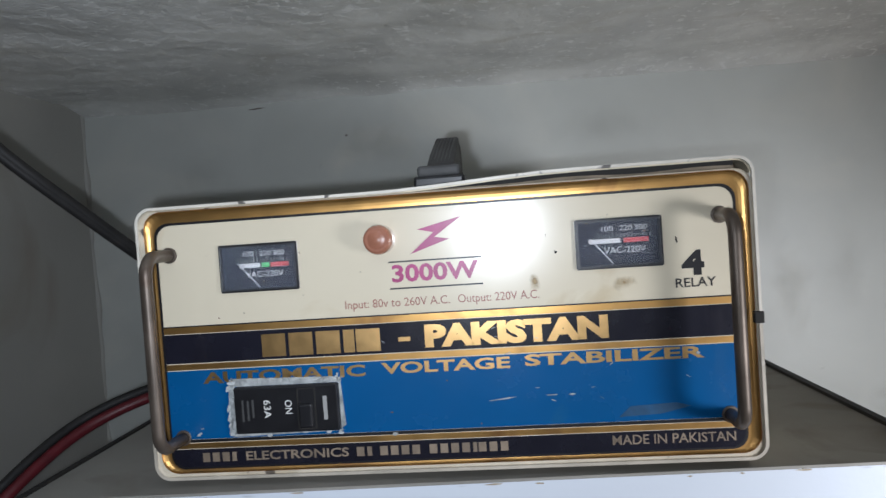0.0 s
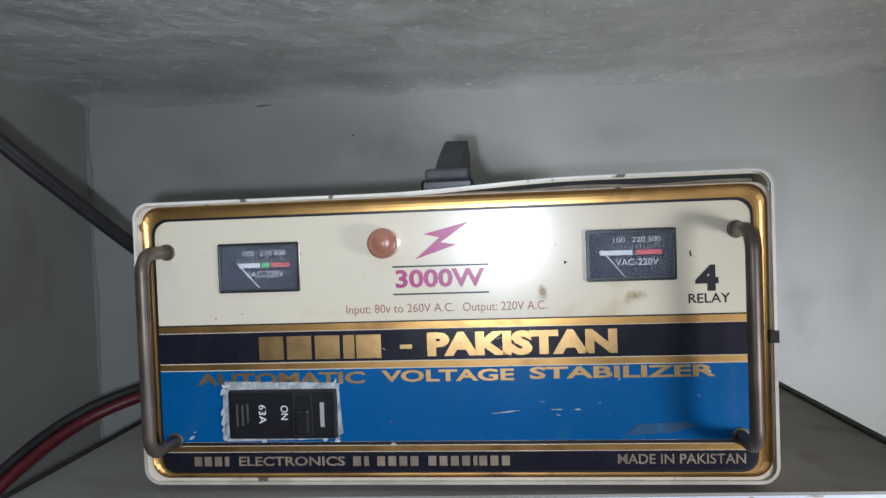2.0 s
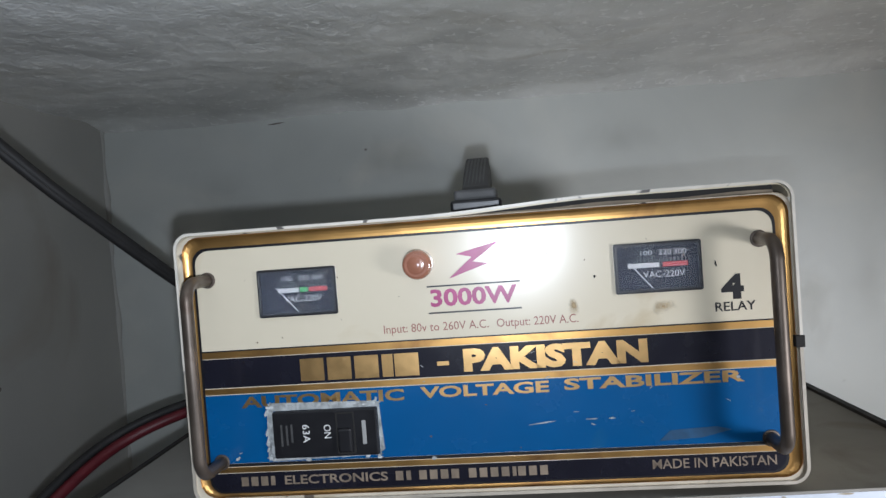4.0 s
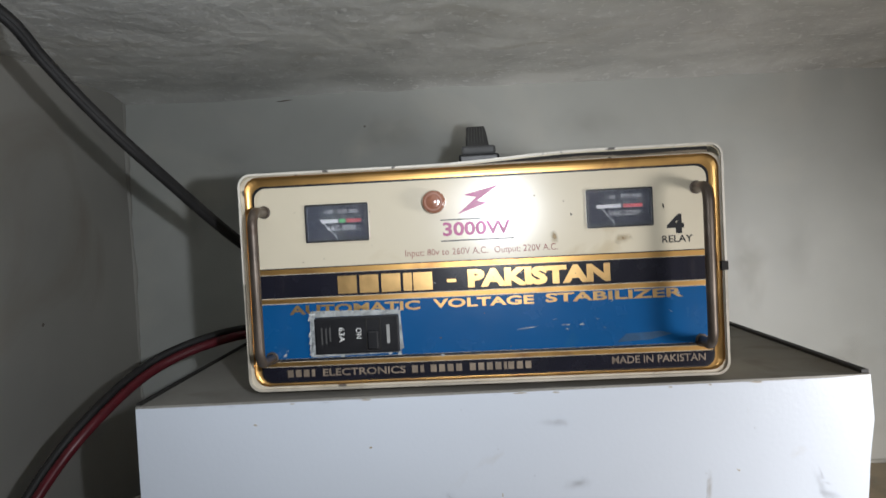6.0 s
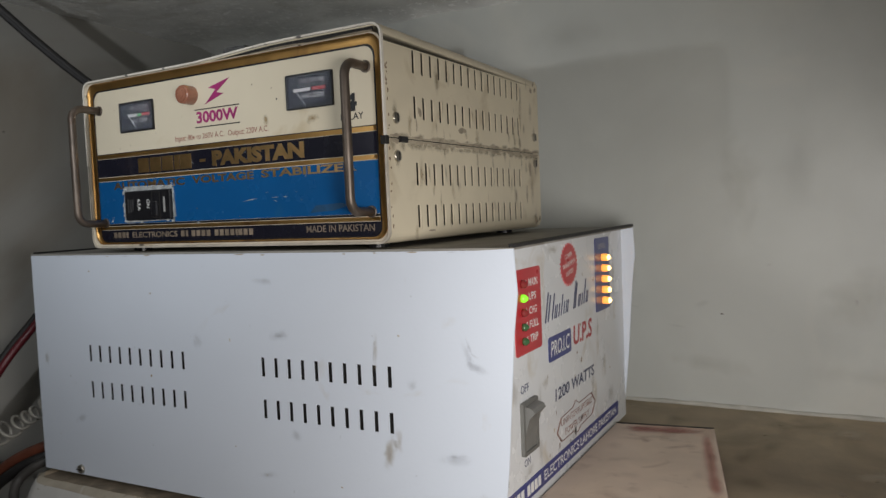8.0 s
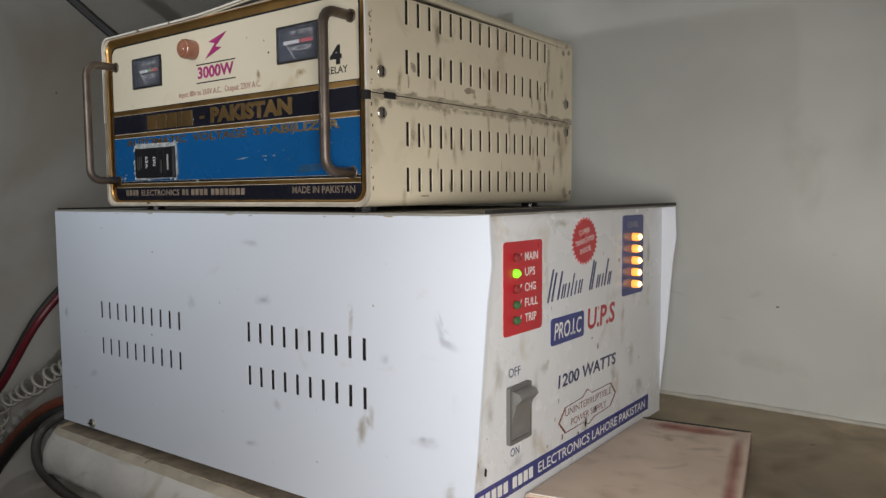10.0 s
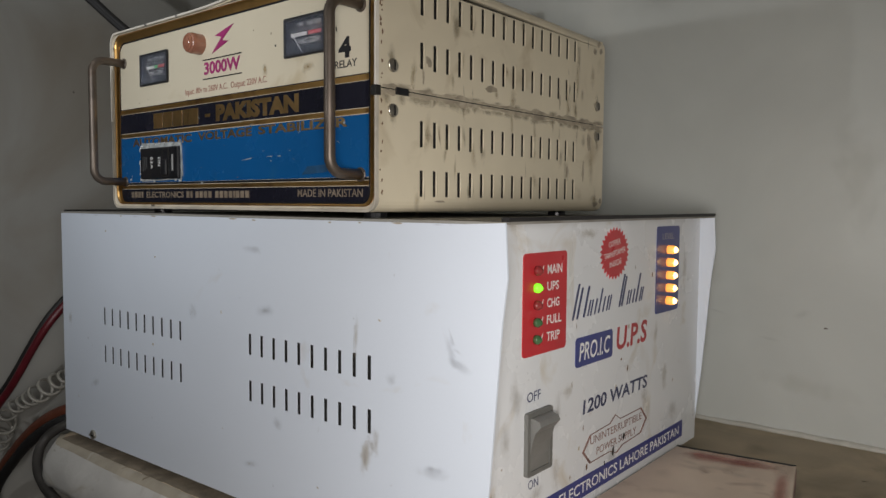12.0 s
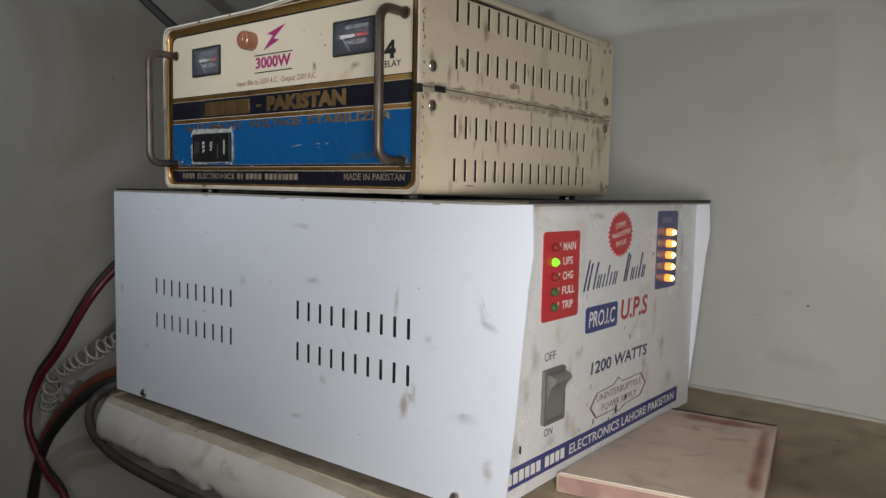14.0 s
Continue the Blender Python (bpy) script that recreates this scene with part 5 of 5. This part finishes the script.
# ---- cables ----
def cable(name, label, lines, category="cable"):
    """A cable of one or more cores: each a line, a radius, a material and a part name."""
    place = tuple(lines[0][0][0])
    ob = thing(name, place, label, category)
    for pts, r, mat, part_name in lines:
        part(part_name, tube(smooth_line(pts, 10), r, 10), mat, ob, smooth=True)
    return ob


BLACK_RUN = [(0.02, 0.674, 1.43), (-0.030, 0.63, 1.455), (-0.062, 0.545, 1.492), (-0.111, 0.462, 1.564), (-0.136, 0.425, 1.603), (-0.153, 0.398, 1.634), (-0.164, 0.372, 1.660), (-0.185, 0.345, 1.674), (-0.260, 0.30, 1.675)]
cable("black_cable", "black rubber cable running up from behind the stabiliser", [(BLACK_RUN, 0.0040, CABLE_BLACK, "sheath"), ([(x - 0.001, y - 0.0015, z - 0.0022) for x, y, z in BLACK_RUN[:8]], 0.0034, CABLE_BLACK, "second_core")])
RED_RUN = [(-0.022, 0.72, 1.396), (-0.045, 0.668, 1.399), (-0.095, 0.585, 1.404), (-0.150, 0.535, 1.385), (-0.183, 0.470, 1.346), (-0.212, 0.437, 1.298), (-0.222, 0.405, 1.258), (-0.250, 0.380, 1.195), (-0.280, 0.365, 1.150), (-0.282, 0.354, 1.100), (-0.238, 0.355, 1.055), (-0.195, 0.360, 1.025), (-0.17, 0.36, 0.95)]
cable("battery_cable", "thick red and black twin cable curving down behind the power unit", [([(x + 0.001, y, z - 0.004) for x, y, z in RED_RUN], 0.0044, CABLE_RED, "red_core"), ([(x - 0.0045, y + 0.001, z + 0.0015) for x, y, z in RED_RUN], 0.0038, CABLE_BLACK, "black_core")])
cable("brown_cable", "orange-brown cable drooping over the shelf end", [([(-0.08, 0.60, 1.180), (-0.102, 0.45, 1.190), (-0.120, 0.395, 1.186), (-0.170, 0.380, 1.164), (-0.222, 0.372, 1.125), (-0.262, 0.366, 1.080), (-0.287, 0.360, 1.00), (-0.29, 0.36, 0.90)], 0.0062, CABLE_BROWN, "sheath"), ([(-0.08, 0.61, 1.176), (-0.104, 0.45, 1.180), (-0.122, 0.390, 1.176), (-0.166, 0.372, 1.152), (-0.214, 0.364, 1.113), (-0.252, 0.358, 1.068), (-0.276, 0.352, 0.99), (-0.28, 0.352, 0.90)], 0.0055, CABLE_BLACK, "second_core")])
cable("grey_cable", "grey rubber cable looped under the shelf edge", [([(-0.09, 0.52, 1.175), (-0.108, 0.43, 1.174), (-0.118, 0.387, 1.172), (-0.136, 0.366, 1.154), (-0.112, 0.350, 1.133), (-0.052, 0.344, 1.118), (0.04, 0.342, 1.115), (0.11, 0.342, 1.116), (0.22, 0.345, 1.113), (0.34, 0.36, 1.110)], 0.0048, CABLE_GREY, "sheath")])
cable("thin_wire", "thin pale wire drooping against the side wall", [([(-0.080, 0.47, 1.300), (-0.110, 0.475, 1.294), (-0.160, 0.50, 1.273), (-0.178, 0.50, 1.262), (-0.189, 0.50, 1.246), (-0.208, 0.50, 1.234), (-0.255, 0.505, 1.228), (-0.300, 0.51, 1.226)], 0.0014, material("pale_wire_sheath", (0.5, 0.48, 0.43), 0.4, vary=0.1, scale=60), "sheath")], "wire")
coil_pts = []
a, b = Vector((-0.108, 0.418, 1.240)), Vector((-0.262, 0.380, 1.158))
end = Vector((-0.274, 0.372, 1.110))
axis = (b - a).normalized()
e1 = axis.cross(Vector((0, 0, 1))).normalized()
e2 = axis.cross(e1)
for k in range(15 * 16 + 1):
    t = k / 240
    ang = 2 * math.pi * 15 * (t + 0.012 * math.sin(21 * t))
    coil_pts.append((a.lerp(b, t / 0.75) if t < 0.75 else b.lerp(end, (t - 0.75) / 0.25)) + (0.0092 + 0.0018 * math.sin(17 * t)) * (math.cos(ang) * e1 + math.sin(ang) * e2))
coil = thing("coiled_cord", tuple(a), "milky coiled cord hanging beside the power unit", "cord")
part("coil", tube(coil_pts, 0.0018, 7), COIL, coil, smooth=True)
